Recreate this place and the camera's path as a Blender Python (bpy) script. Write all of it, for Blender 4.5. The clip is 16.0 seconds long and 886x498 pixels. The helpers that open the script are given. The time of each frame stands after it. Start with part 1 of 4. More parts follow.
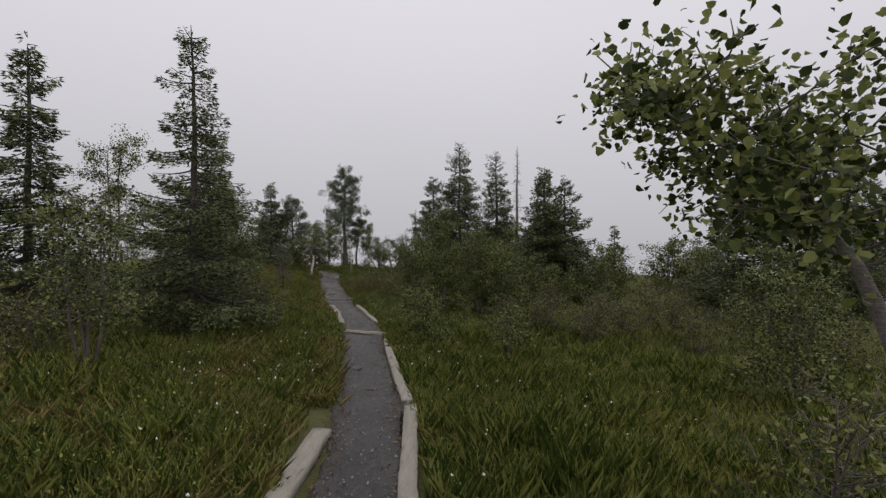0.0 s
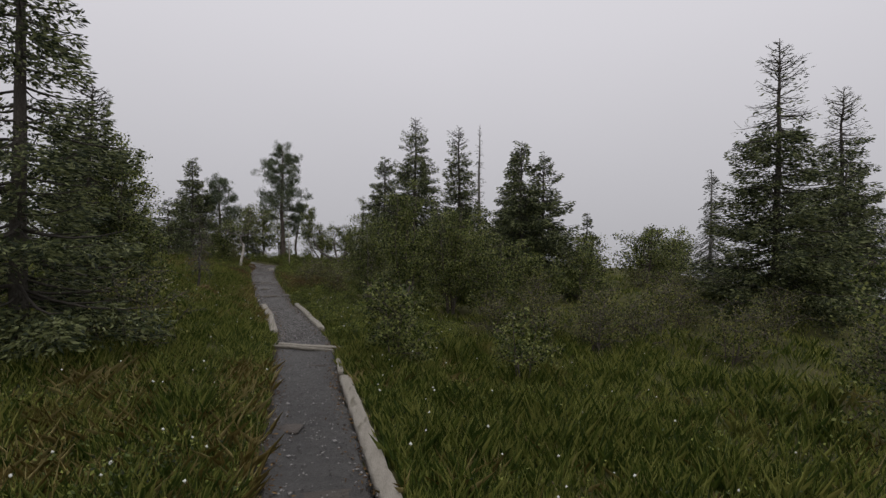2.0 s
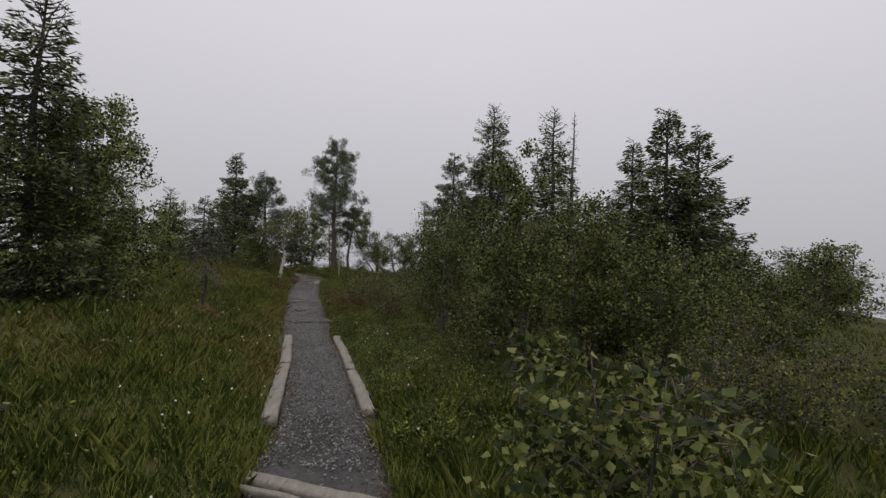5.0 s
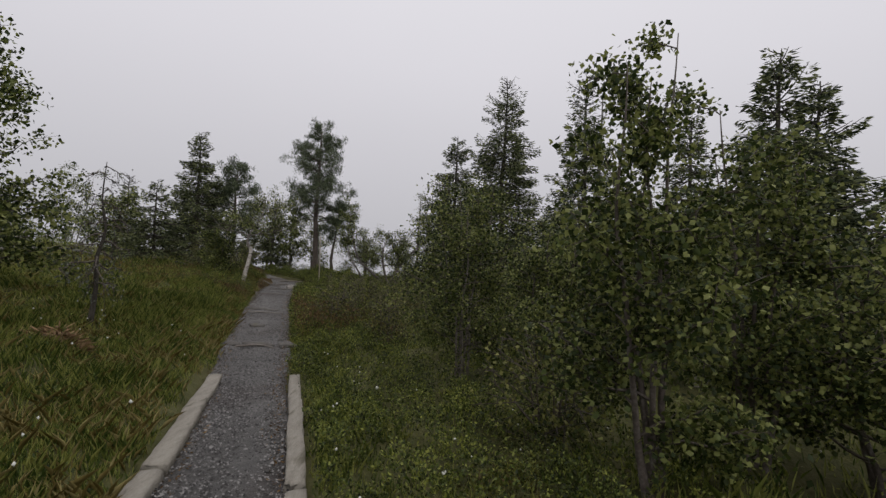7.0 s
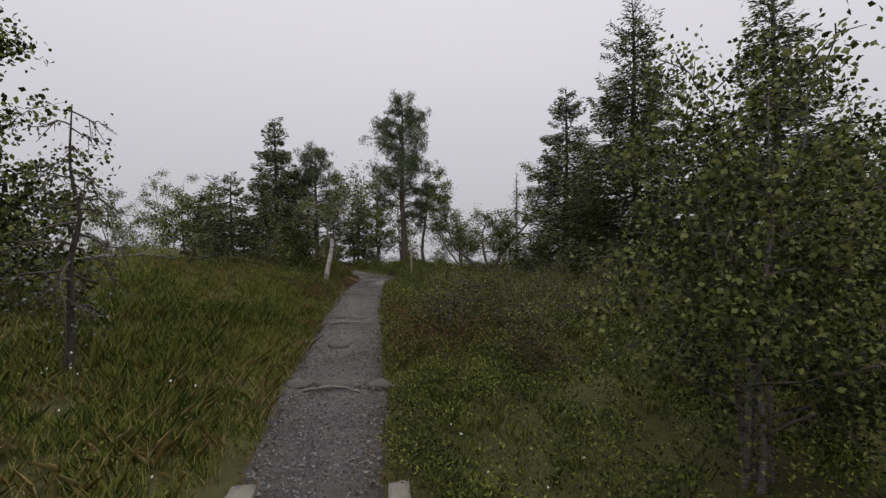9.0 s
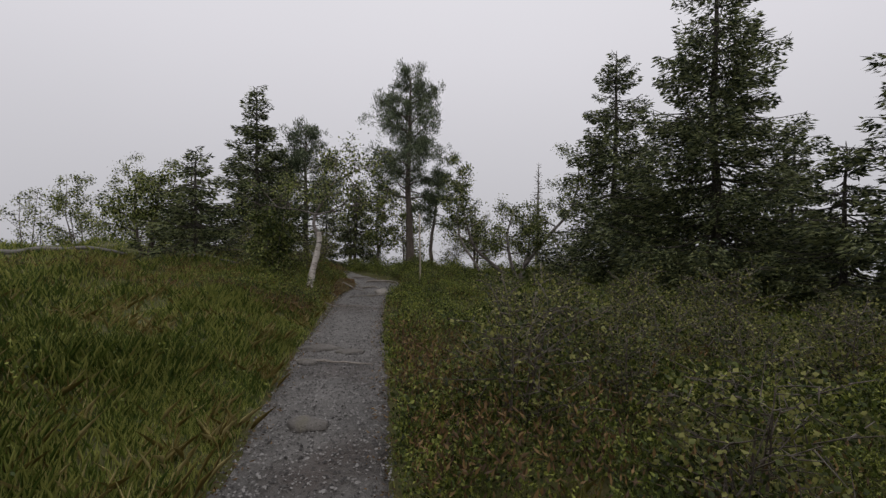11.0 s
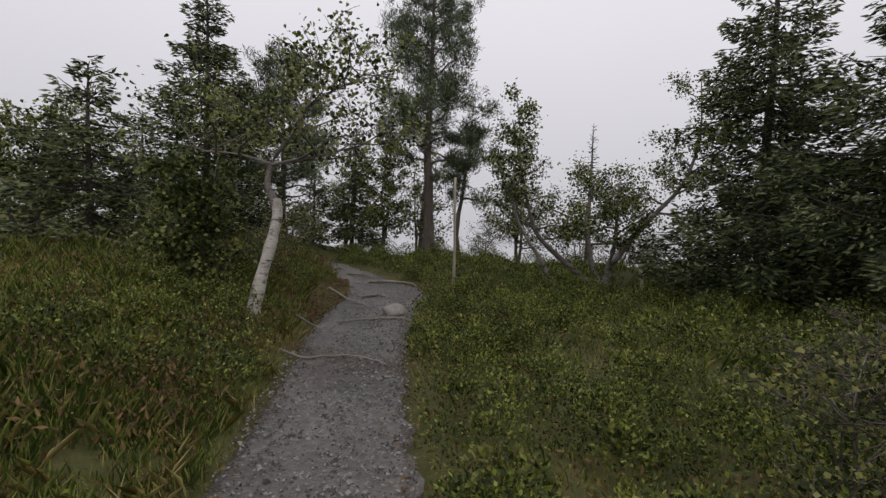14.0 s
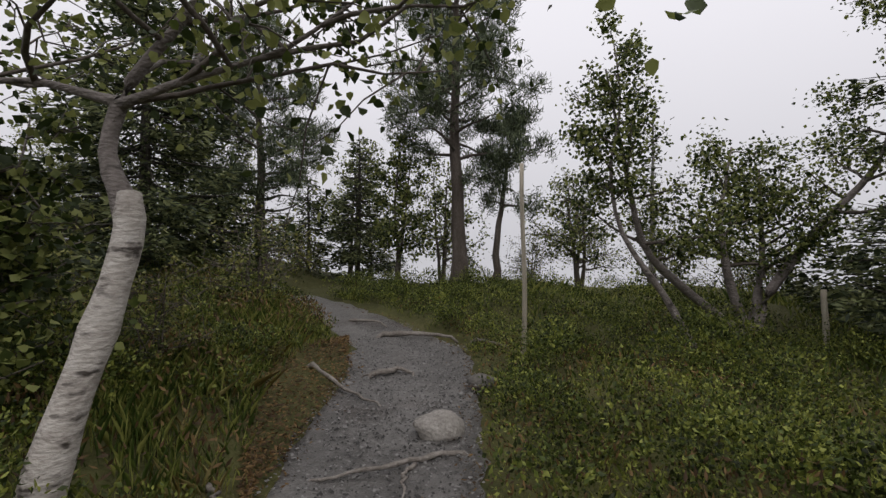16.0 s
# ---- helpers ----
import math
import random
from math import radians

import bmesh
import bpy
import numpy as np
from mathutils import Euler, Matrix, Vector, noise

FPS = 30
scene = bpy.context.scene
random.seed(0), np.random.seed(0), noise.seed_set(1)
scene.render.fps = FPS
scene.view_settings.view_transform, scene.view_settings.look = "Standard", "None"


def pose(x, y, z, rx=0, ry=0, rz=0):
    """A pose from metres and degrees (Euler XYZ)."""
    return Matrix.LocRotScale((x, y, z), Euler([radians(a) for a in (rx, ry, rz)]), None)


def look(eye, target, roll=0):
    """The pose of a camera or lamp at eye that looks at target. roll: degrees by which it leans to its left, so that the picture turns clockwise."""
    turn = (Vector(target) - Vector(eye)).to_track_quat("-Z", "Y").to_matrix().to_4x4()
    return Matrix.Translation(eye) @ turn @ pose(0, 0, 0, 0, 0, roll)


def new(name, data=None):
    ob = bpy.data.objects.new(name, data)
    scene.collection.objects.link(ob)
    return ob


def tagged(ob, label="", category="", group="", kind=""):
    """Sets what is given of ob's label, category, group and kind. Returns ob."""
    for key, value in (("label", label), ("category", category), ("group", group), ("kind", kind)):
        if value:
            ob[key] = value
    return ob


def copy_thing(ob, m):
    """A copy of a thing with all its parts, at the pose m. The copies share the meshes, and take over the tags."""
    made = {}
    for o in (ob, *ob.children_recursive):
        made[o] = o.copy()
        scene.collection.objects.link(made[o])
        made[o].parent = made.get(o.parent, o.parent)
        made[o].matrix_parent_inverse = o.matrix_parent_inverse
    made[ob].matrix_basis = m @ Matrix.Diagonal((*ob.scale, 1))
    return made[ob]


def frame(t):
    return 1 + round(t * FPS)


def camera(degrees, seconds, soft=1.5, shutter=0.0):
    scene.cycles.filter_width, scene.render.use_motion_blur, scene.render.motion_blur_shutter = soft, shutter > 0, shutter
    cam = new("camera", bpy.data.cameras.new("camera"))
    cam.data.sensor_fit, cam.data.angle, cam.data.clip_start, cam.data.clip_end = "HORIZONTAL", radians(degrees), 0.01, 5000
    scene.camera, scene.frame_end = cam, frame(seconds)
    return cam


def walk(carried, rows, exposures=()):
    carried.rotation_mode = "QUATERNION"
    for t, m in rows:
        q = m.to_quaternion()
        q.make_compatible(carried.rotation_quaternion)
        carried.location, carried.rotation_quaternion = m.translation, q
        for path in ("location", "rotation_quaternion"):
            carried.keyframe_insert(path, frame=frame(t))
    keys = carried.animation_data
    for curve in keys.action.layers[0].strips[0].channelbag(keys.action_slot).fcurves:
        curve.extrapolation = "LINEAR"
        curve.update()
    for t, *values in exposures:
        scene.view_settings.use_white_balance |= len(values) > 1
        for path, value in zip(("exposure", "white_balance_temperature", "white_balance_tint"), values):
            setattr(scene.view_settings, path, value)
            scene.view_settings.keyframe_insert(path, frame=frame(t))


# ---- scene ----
cam = camera(87.0, 16.0, 1.4)
METRES, EYE, TILT, LEAN, TURN = 22.0, 1.5, 0.0, 0.0, 0.0
ROWS = [
    (0.0, 0.0, 0.0, 0.0, 0.0, 0.0, -0.0),
    (0.5, -0.0039, 0.0284, -0.0001, -0.62, 0.75, -0.24),
    (1.0, -0.0093, 0.0596, -0.0026, -1.87, 0.8, -0.28),
    (1.5, -0.0162, 0.0876, -0.0047, -4.34, 0.0, -0.84),
    (2.0, -0.0211, 0.1181, -0.0084, -6.95, -0.85, -0.53),
    (2.5, -0.0224, 0.1478, -0.0117, -9.64, -1.51, 0.23),
    (3.0, -0.0259, 0.1804, -0.0139, -10.45, -0.86, 0.13),
    (3.5, -0.0309, 0.2115, -0.0151, -8.37, -0.61, -0.32),
    (4.0, -0.0364, 0.241, -0.0154, -2.97, 0.72, 0.05),
    (6.5, -0.0548, 0.404, -0.021, 0.37, 1.46, -2.86),
    (7.0, -0.0598, 0.4353, -0.0222, -1.62, 1.79, -3.14),
    (7.5, -0.0665, 0.4651, -0.0243, 1.29, 1.73, -2.26),
    (8.0, -0.0743, 0.4956, -0.0252, 3.88, 1.91, -2.1),
    (8.5, -0.0845, 0.5272, -0.0253, 6.84, 1.45, -0.33),
    (9.0, -0.0944, 0.5567, -0.0252, 8.66, -0.07, 0.47),
    (9.5, -0.1056, 0.5856, -0.025, 10.17, -0.36, 1.27),
    (12.0, -0.1511, 0.7329, -0.0287, 6.76, 1.59, -2.7),
    (12.5, -0.1624, 0.7635, -0.0276, 7.9, 2.29, -4.71),
    (13.0, -0.1718, 0.7926, -0.0254, 9.31, 0.4, -3.16),
    (13.5, -0.1821, 0.8223, -0.0252, 9.54, 0.19, -2.83),
    (14.0, -0.1906, 0.8495, -0.0251, 8.36, -2.12, -2.17),
    (14.5, -0.1983, 0.8798, -0.0267, 7.28, -1.91, -2.2),
    (15.0, -0.2069, 0.9101, -0.026, 6.34, -0.89, -1.78),
    (15.5, -0.2173, 0.9385, -0.0239, 7.29, -0.29, -0.14),
    (16.0, -0.2281, 0.9674, -0.0224, 9.48, -0.21, -0.14),
]
walk(cam, [(t, pose(0, 0, EYE, TILT, LEAN, TURN) @ pose(METRES * x, METRES * y, METRES * z, 90 + pitch, roll, yaw)) for t, x, y, z, yaw, pitch, roll in ROWS],
     exposures=[(0.0, 0.0), (0.5, 0.1), (1.0, 0.02), (1.5, -0.06), (3.5, -0.13), (6.5, -0.03), (9.0, 0.0), (12.5, 0.0), (14.5, 0.2), (16.0, 0.26)])

# ---- light: a bright overcast, foggy sky ----
world = bpy.data.worlds.new("fog_sky")
scene.world = world
world.use_nodes = True
wn, wl = world.node_tree.nodes, world.node_tree.links
wn.clear()
w_out = wn.new("ShaderNodeOutputWorld")
w_bg = wn.new("ShaderNodeBackground")
w_co = wn.new("ShaderNodeTexCoord")
w_sep = wn.new("ShaderNodeSeparateXYZ")
w_ramp = wn.new("ShaderNodeValToRGB")
w_noise = wn.new("ShaderNodeTexNoise")
w_noise.inputs["Scale"].default_value = 1.6
w_noise.inputs["Detail"].default_value = 3.0
w_add = wn.new("ShaderNodeMath")
w_add.operation = "MULTIPLY_ADD"
w_add.inputs[1].default_value = 0.10
wl.new(w_co.outputs["Generated"], w_sep.inputs[0])
wl.new(w_co.outputs["Generated"], w_noise.inputs["Vector"])
wl.new(w_noise.outputs["Fac"], w_add.inputs[0])
wl.new(w_sep.outputs["Z"], w_add.inputs[2])
wl.new(w_add.outputs[0], w_ramp.inputs[0])
ramp = w_ramp.color_ramp
ramp.elements[0].position, ramp.elements[0].color = 0.03, (0.475, 0.47, 0.50, 1)
ramp.elements[1].position, ramp.elements[1].color = 0.95, (0.90, 0.885, 0.93, 1)
mid = ramp.elements.new(0.45)
mid.color = (0.705, 0.69, 0.735, 1)
w_sky = wn.new("ShaderNodeTexSky")
w_sky.sky_type, w_sky.sun_disc = "NISHITA", False
w_sky.sun_elevation, w_sky.sun_rotation = radians(48), radians(150)
w_sky.dust_density = 6.0
w_mix = wn.new("ShaderNodeMix")
w_mix.data_type, w_mix.blend_type = "RGBA", "ADD"
w_mix.inputs[0].default_value = 0.0008
wl.new(w_ramp.outputs[0], w_mix.inputs[6])
wl.new(w_sky.outputs[0], w_mix.inputs[7])
wl.new(w_mix.outputs[2], w_bg.inputs[0])
w_bg.inputs[1].default_value = 1.0
wl.new(w_bg.outputs[0], w_out.inputs[0])
sun = new("sun", bpy.data.lights.new("sun", "SUN"))
sun.data.energy, sun.data.angle, sun.data.color = 0.5, radians(60), (1.0, 0.95, 0.88)
sun.matrix_world = look((6, -10, 18), (0, 0, 0))


# ---- materials ----
def material(name, cols, scale=3.0, rough=0.85, bump=0.0, bscale=40.0, island=0.0, translucent=0.0, spec=0.3, patch=None, stretch=(1, 1, 1), obj_random=0.0):
    """Colours mixed by noise at two scales; island: spread of brightness from leaf to leaf; patch: a third colour in large patches."""
    m = bpy.data.materials.new(name)
    m.use_nodes = True
    n, l = m.node_tree.nodes, m.node_tree.links
    b = n["Principled BSDF"]
    b.inputs["Roughness"].default_value = rough
    b.inputs["Specular IOR Level"].default_value = spec
    geo = n.new("ShaderNodeNewGeometry")
    mp = n.new("ShaderNodeMapping")
    mp.inputs["Scale"].default_value = stretch
    l.new(geo.outputs["Position"], mp.inputs[0])
    t1, t2 = n.new("ShaderNodeTexNoise"), n.new("ShaderNodeTexNoise")
    t1.inputs["Scale"].default_value, t1.inputs["Detail"].default_value = scale, 6
    t2.inputs["Scale"].default_value, t2.inputs["Detail"].default_value = scale * 9, 4
    for t in (t1, t2):
        l.new(mp.outputs[0], t.inputs["Vector"])
    mean = n.new("ShaderNodeMath")
    mean.operation = "MULTIPLY_ADD"
    mean.inputs[1].default_value = 0.5
    half = n.new("ShaderNodeMath")
    half.operation = "MULTIPLY"
    half.inputs[1].default_value = 0.5
    l.new(t2.outputs["Fac"], half.inputs[0])
    l.new(t1.outputs["Fac"], mean.inputs[0])
    l.new(half.outputs[0], mean.inputs[2])
    fac = mean.outputs[0]
    if island:
        mul = n.new("ShaderNodeMath")
        mul.operation = "MULTIPLY_ADD"
        mul.inputs[1].default_value = island
        sub = n.new("ShaderNodeMath")
        sub.operation = "SUBTRACT"
        sub.inputs[1].default_value = 0.5
        l.new(geo.outputs["Random Per Island"], sub.inputs[0])
        l.new(sub.outputs[0], mul.inputs[0])
        l.new(fac, mul.inputs[2])
        fac = mul.outputs[0]
    r = n.new("ShaderNodeValToRGB")
    lo, hi = (0.34, 0.68) if island else (0.28, 0.72)
    r.color_ramp.elements[0].position, r.color_ramp.elements[1].position = lo, hi
    r.color_ramp.elements[0].color, r.color_ramp.elements[1].color = (*cols[0], 1), (*cols[-1], 1)
    for i, c in enumerate(cols[1:-1]):
        r.color_ramp.elements.new(lo + (hi - lo) * (i + 1) / (len(cols) - 1)).color = (*c, 1)
    l.new(fac, r.inputs[0])
    col = r.outputs[0]
    if patch:
        pt = n.new("ShaderNodeTexNoise")
        pt.inputs["Scale"].default_value, pt.inputs["Detail"].default_value = patch[1], 4
        l.new(mp.outputs[0], pt.inputs["Vector"])
        pr = n.new("ShaderNodeValToRGB")
        pr.color_ramp.elements[0].position, pr.color_ramp.elements[1].position = patch[2], patch[2] + 0.12
        l.new(pt.outputs["Fac"], pr.inputs[0])
        mx = n.new("ShaderNodeMix")
        mx.data_type = "RGBA"
        l.new(pr.outputs[0], mx.inputs[0])
        l.new(col, mx.inputs[6])
        mx.inputs[7].default_value = (*patch[0], 1)
        col = mx.outputs[2]
    l.new(col, b.inputs["Base Color"])
    if bump:
        bt = n.new("ShaderNodeTexNoise")
        bt.inputs["Scale"].default_value, bt.inputs["Detail"].default_value = bscale, 8
        l.new(mp.outputs[0], bt.inputs["Vector"])
        bp = n.new("ShaderNodeBump")
        bp.inputs["Strength"].default_value, bp.inputs["Distance"].default_value = bump, 0.02
        l.new(bt.outputs["Fac"], bp.inputs["Height"])
        l.new(bp.outputs[0], b.inputs["Normal"])
    if translucent:
        tr = n.new("ShaderNodeBsdfTranslucent")
        l.new(col, tr.inputs[0])
        ms = n.new("ShaderNodeMixShader")
        ms.inputs[0].default_value = translucent
        l.new(b.outputs[0], ms.inputs[1])
        l.new(tr.outputs[0], ms.inputs[2])
        l.new(ms.outputs[0], n["Material Output"].inputs[0])
    return m


M_SOIL = material("peaty_ground", [(0.04, 0.043, 0.014), (0.075, 0.075, 0.024), (0.11, 0.10, 0.04)], 1.6, 0.95, 1.0, 30, patch=((0.09, 0.06, 0.03), 0.6, 0.62))
M_PATH = material("wet_gravel", [(0.055, 0.051, 0.047), (0.10, 0.094, 0.087), (0.165, 0.156, 0.145)], 2.2, 0.55, 1.0, 90, spec=0.5, patch=((0.062, 0.05, 0.043), 0.8, 0.56))
# base colour multiplied along y, from 0.45 at y 7 to 1.35 at y 22
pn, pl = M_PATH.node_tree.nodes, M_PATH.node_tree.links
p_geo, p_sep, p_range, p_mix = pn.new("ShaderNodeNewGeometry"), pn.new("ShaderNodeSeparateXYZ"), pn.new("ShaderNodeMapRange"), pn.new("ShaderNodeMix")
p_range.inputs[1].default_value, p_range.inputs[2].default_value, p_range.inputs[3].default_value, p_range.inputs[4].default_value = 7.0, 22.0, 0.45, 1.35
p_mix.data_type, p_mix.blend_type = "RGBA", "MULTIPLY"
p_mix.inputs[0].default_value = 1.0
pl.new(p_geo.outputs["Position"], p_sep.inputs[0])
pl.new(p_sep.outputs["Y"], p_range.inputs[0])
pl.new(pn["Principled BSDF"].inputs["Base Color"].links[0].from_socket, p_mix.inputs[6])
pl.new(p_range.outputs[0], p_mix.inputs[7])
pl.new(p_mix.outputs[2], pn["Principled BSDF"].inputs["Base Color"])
M_STONE = material("gravel_chips", [(0.045, 0.042, 0.04), (0.10, 0.096, 0.09), (0.25, 0.24, 0.23)], 3, 0.65, 0.4, 120, island=0.9)
M_ROCK = material("granite", [(0.08, 0.073, 0.067), (0.13, 0.12, 0.11), (0.21, 0.195, 0.18)], 7, 0.85, 0.7, 60, patch=((0.13, 0.12, 0.09), 5, 0.57))
M_PALE = material("pale_granite", [(0.14, 0.125, 0.11), (0.26, 0.24, 0.215), (0.40, 0.375, 0.34)], 7, 0.85, 0.7, 60, patch=((0.13, 0.12, 0.09), 5, 0.57))
M_WETWOOD = material("wet_dark_timber", [(0.045, 0.037, 0.03), (0.085, 0.072, 0.062), (0.14, 0.125, 0.11)], 5, 0.6, 0.7, 60, stretch=(1, 4, 4))
M_BOARD = material("weathered_board", [(0.20, 0.18, 0.15), (0.31, 0.285, 0.24), (0.40, 0.37, 0.32)], 5, 0.8, 0.6, 60, stretch=(5, 0.8, 5), patch=((0.15, 0.135, 0.10), 3.0, 0.60))
M_ROOT = material("bare_root", [(0.12, 0.10, 0.085), (0.22, 0.195, 0.17), (0.36, 0.33, 0.30)], 6, 0.8, 0.7, 70)
M_GRASS = material("meadow_grass", [(0.07, 0.11, 0.022), (0.18, 0.225, 0.045), (0.38, 0.39, 0.11)], 0.8, 0.5, 0, 40, island=0.7, translucent=0.35, patch=((0.30, 0.25, 0.08), 0.6, 0.62))
M_DRY = material("dry_sedge", [(0.17, 0.13, 0.035), (0.30, 0.24, 0.08), (0.45, 0.38, 0.17)], 0.9, 0.7, 0, 40, island=0.7, translucent=0.2)
M_RUST = material("rust_brown_frond", [(0.11, 0.065, 0.03), (0.20, 0.125, 0.06), (0.30, 0.20, 0.10)], 3, 0.8, 0, 40, island=0.6, translucent=0.2)
M_SHRUB = material("bilberry_leaf", [(0.016, 0.022, 0.006), (0.076, 0.105, 0.021), (0.29, 0.31, 0.065)], 2.8, 0.5, 0, 40, island=0.34, translucent=0.25, spec=0.25, patch=((0.12, 0.078, 0.032), 1.1, 0.63))
M_HEATH = material("reddish_heath", [(0.06, 0.036, 0.018), (0.12, 0.07, 0.03), (0.20, 0.125, 0.05)], 1.1, 0.7, 0, 40, island=0.6, translucent=0.2)
M_BLOOM = material("cotton_grass_head", [(0.62, 0.62, 0.55), (0.75, 0.75, 0.70)], 8, 0.9)
M_BIRCH_LEAF = material("birch_leaf", [(0.03, 0.045, 0.012), (0.095, 0.125, 0.03), (0.25, 0.27, 0.085)], 1.3, 0.5, 0, 40, island=0.8, translucent=0.35, spec=0.25)
M_WILLOW = material("willow_leaf", [(0.03, 0.042, 0.011), (0.095, 0.118, 0.028), (0.25, 0.245, 0.075)], 1.6, 0.55, 0, 40, island=0.7, translucent=0.3, spec=0.25)
M_NEEDLE = material("spruce_needles", [(0.026, 0.037, 0.017), (0.082, 0.102, 0.042), (0.20, 0.22, 0.095)], 1.2, 0.55, 0, 40, island=0.9, translucent=0.25)
# the crest pines' needles carry some of the fog's haze in their base colour
M_HAZED_PINE = material("hazed_pine_needles", [(0.045, 0.062, 0.035), (0.09, 0.115, 0.062), (0.17, 0.20, 0.11)], 1.0, 0.6, 0, 40, island=0.8, translucent=0.2)
M_BARK = material("spruce_bark", [(0.04, 0.034, 0.028), (0.075, 0.066, 0.055), (0.13, 0.12, 0.10)], 5, 0.9, 0.9, 60, stretch=(2, 2, 0.5))
M_GREY = material("dead_grey_wood", [(0.10, 0.095, 0.085), (0.17, 0.16, 0.145), (0.25, 0.24, 0.22)], 6, 0.85, 0.6, 50, stretch=(2, 2, 0.4))
M_PBARK = material("pine_bark", [(0.055, 0.044, 0.037), (0.11, 0.09, 0.075), (0.18, 0.155, 0.135)], 6, 0.9, 1.0, 45, stretch=(2, 2, 0.5))
M_BBARK = material("white_birch_bark", [(0.22, 0.19, 0.165), (0.42, 0.385, 0.345), (0.56, 0.53, 0.49)], 5, 0.75, 0.6, 30, stretch=(1, 1, 2.6), patch=((0.065, 0.055, 0.047), 11, 0.56))
M_GBARK = material("grey_birch_bark", [(0.10, 0.085, 0.075), (0.19, 0.165, 0.15), (0.34, 0.30, 0.28)], 5, 0.75, 0.8, 40, stretch=(1, 1, 2.5), patch=((0.05, 0.042, 0.036), 9, 0.6))
M_BTWIG = material("birch_twig", [(0.06, 0.05, 0.042), (0.11, 0.09, 0.075), (0.22, 0.20, 0.18)], 5, 0.8, 0.5, 50)
M_LICHEN = material("grey_lichen", [(0.07, 0.075, 0.06), (0.13, 0.14, 0.11), (0.20, 0.21, 0.17)], 3, 0.9, 0, 40, island=0.5)
M_STAKE = material("pale_stake", [(0.26, 0.23, 0.18), (0.38, 0.34, 0.27), (0.46, 0.42, 0.34)], 6, 0.8, 0.4, 60, stretch=(6, 6, 0.7))


# ---- mesh helpers ----
class Build:
    """Collects vertices, triangles and quads for one mesh."""

    def __init__(self):
        self.v, self.t, self.q, self.n = [], [], [], 0

    def add(self, v, tris=None, quads=None):
        if tris is not None and len(tris):
            self.t.append(np.asarray(tris, dtype=np.int64) + self.n)
        if quads is not None and len(quads):
            self.q.append(np.asarray(quads, dtype=np.int64) + self.n)
        v = np.asarray(v, dtype=np.float64)
        self.v.append(v)
        self.n += len(v)

    def mesh(self, name, mat, smooth=False):
        me = bpy.data.meshes.new(name)
        v = np.concatenate(self.v) if self.v else np.zeros((0, 3))
        t = np.concatenate(self.t) if self.t else np.zeros((0, 3), dtype=np.int64)
        q = np.concatenate(self.q) if self.q else np.zeros((0, 4), dtype=np.int64)
        me.vertices.add(len(v))
        me.vertices.foreach_set("co", v.astype(np.float32).ravel())
        loops = np.concatenate([t.ravel(), q.ravel()]).astype(np.int32)
        me.loops.add(len(loops))
        me.loops.foreach_set("vertex_index", loops)
        starts = np.concatenate([np.arange(len(t)) * 3, len(t) * 3 + np.arange(len(q)) * 4]).astype(np.int32)
        me.polygons.add(len(starts))
        me.polygons.foreach_set("loop_start", starts)
        me.update(calc_edges=True)
        me.validate()
        if smooth:
            me.polygons.foreach_set("use_smooth", np.ones(len(starts), dtype=bool))
        me.materials.append(mat)
        return me


def part(name, build, mat, parent, label="", smooth=False, kind=""):
    ob = new(name, build.mesh(name, mat, smooth))
    ob.parent = parent
    return tagged(ob, label, kind=kind)


def base_at(name, x, y, z, label, category, group=""):
    ob = new(name)
    ob.location = (x, y, z)
    ob.empty_display_size = 0.2
    return tagged(ob, label, category, group)


def unit(a):
    return a / np.maximum(np.linalg.norm(a, axis=-1, keepdims=True), 1e-9)


def tube(bd, pts, radii, sides=6):
    """A tapered limb along pts."""
    pts = np.asarray(pts, dtype=float)
    k = len(pts)
    d = unit(np.gradient(pts, axis=0))
    ref = np.where(np.abs(d[:, 2:3]) > 0.9, [[1.0, 0, 0]], [[0, 0, 1.0]])
    a = unit(np.cross(d, ref))
    b = np.cross(d, a)
    ang = np.arange(sides) * 2 * math.pi / sides
    ring = a[:, None, :] * np.cos(ang)[None, :, None] + b[:, None, :] * np.sin(ang)[None, :, None]
    v = (pts[:, None, :] + ring * np.asarray(radii, dtype=float)[:, None, None]).reshape(-1, 3)
    i, j = np.meshgrid(np.arange(k - 1), np.arange(sides), indexing="ij")
    i, j = i.ravel(), j.ravel()
    j2 = (j + 1) % sides
    q = np.stack([i * sides + j, i * sides + j2, (i + 1) * sides + j2, (i + 1) * sides + j], 1)
    v = np.concatenate([v, pts[-1:]])
    s = (k - 1) * sides
    cap = np.stack([s + np.arange(sides), s + (np.arange(sides) + 1) % sides, np.full(sides, k * sides)], 1)
    bd.add(v, cap, q)


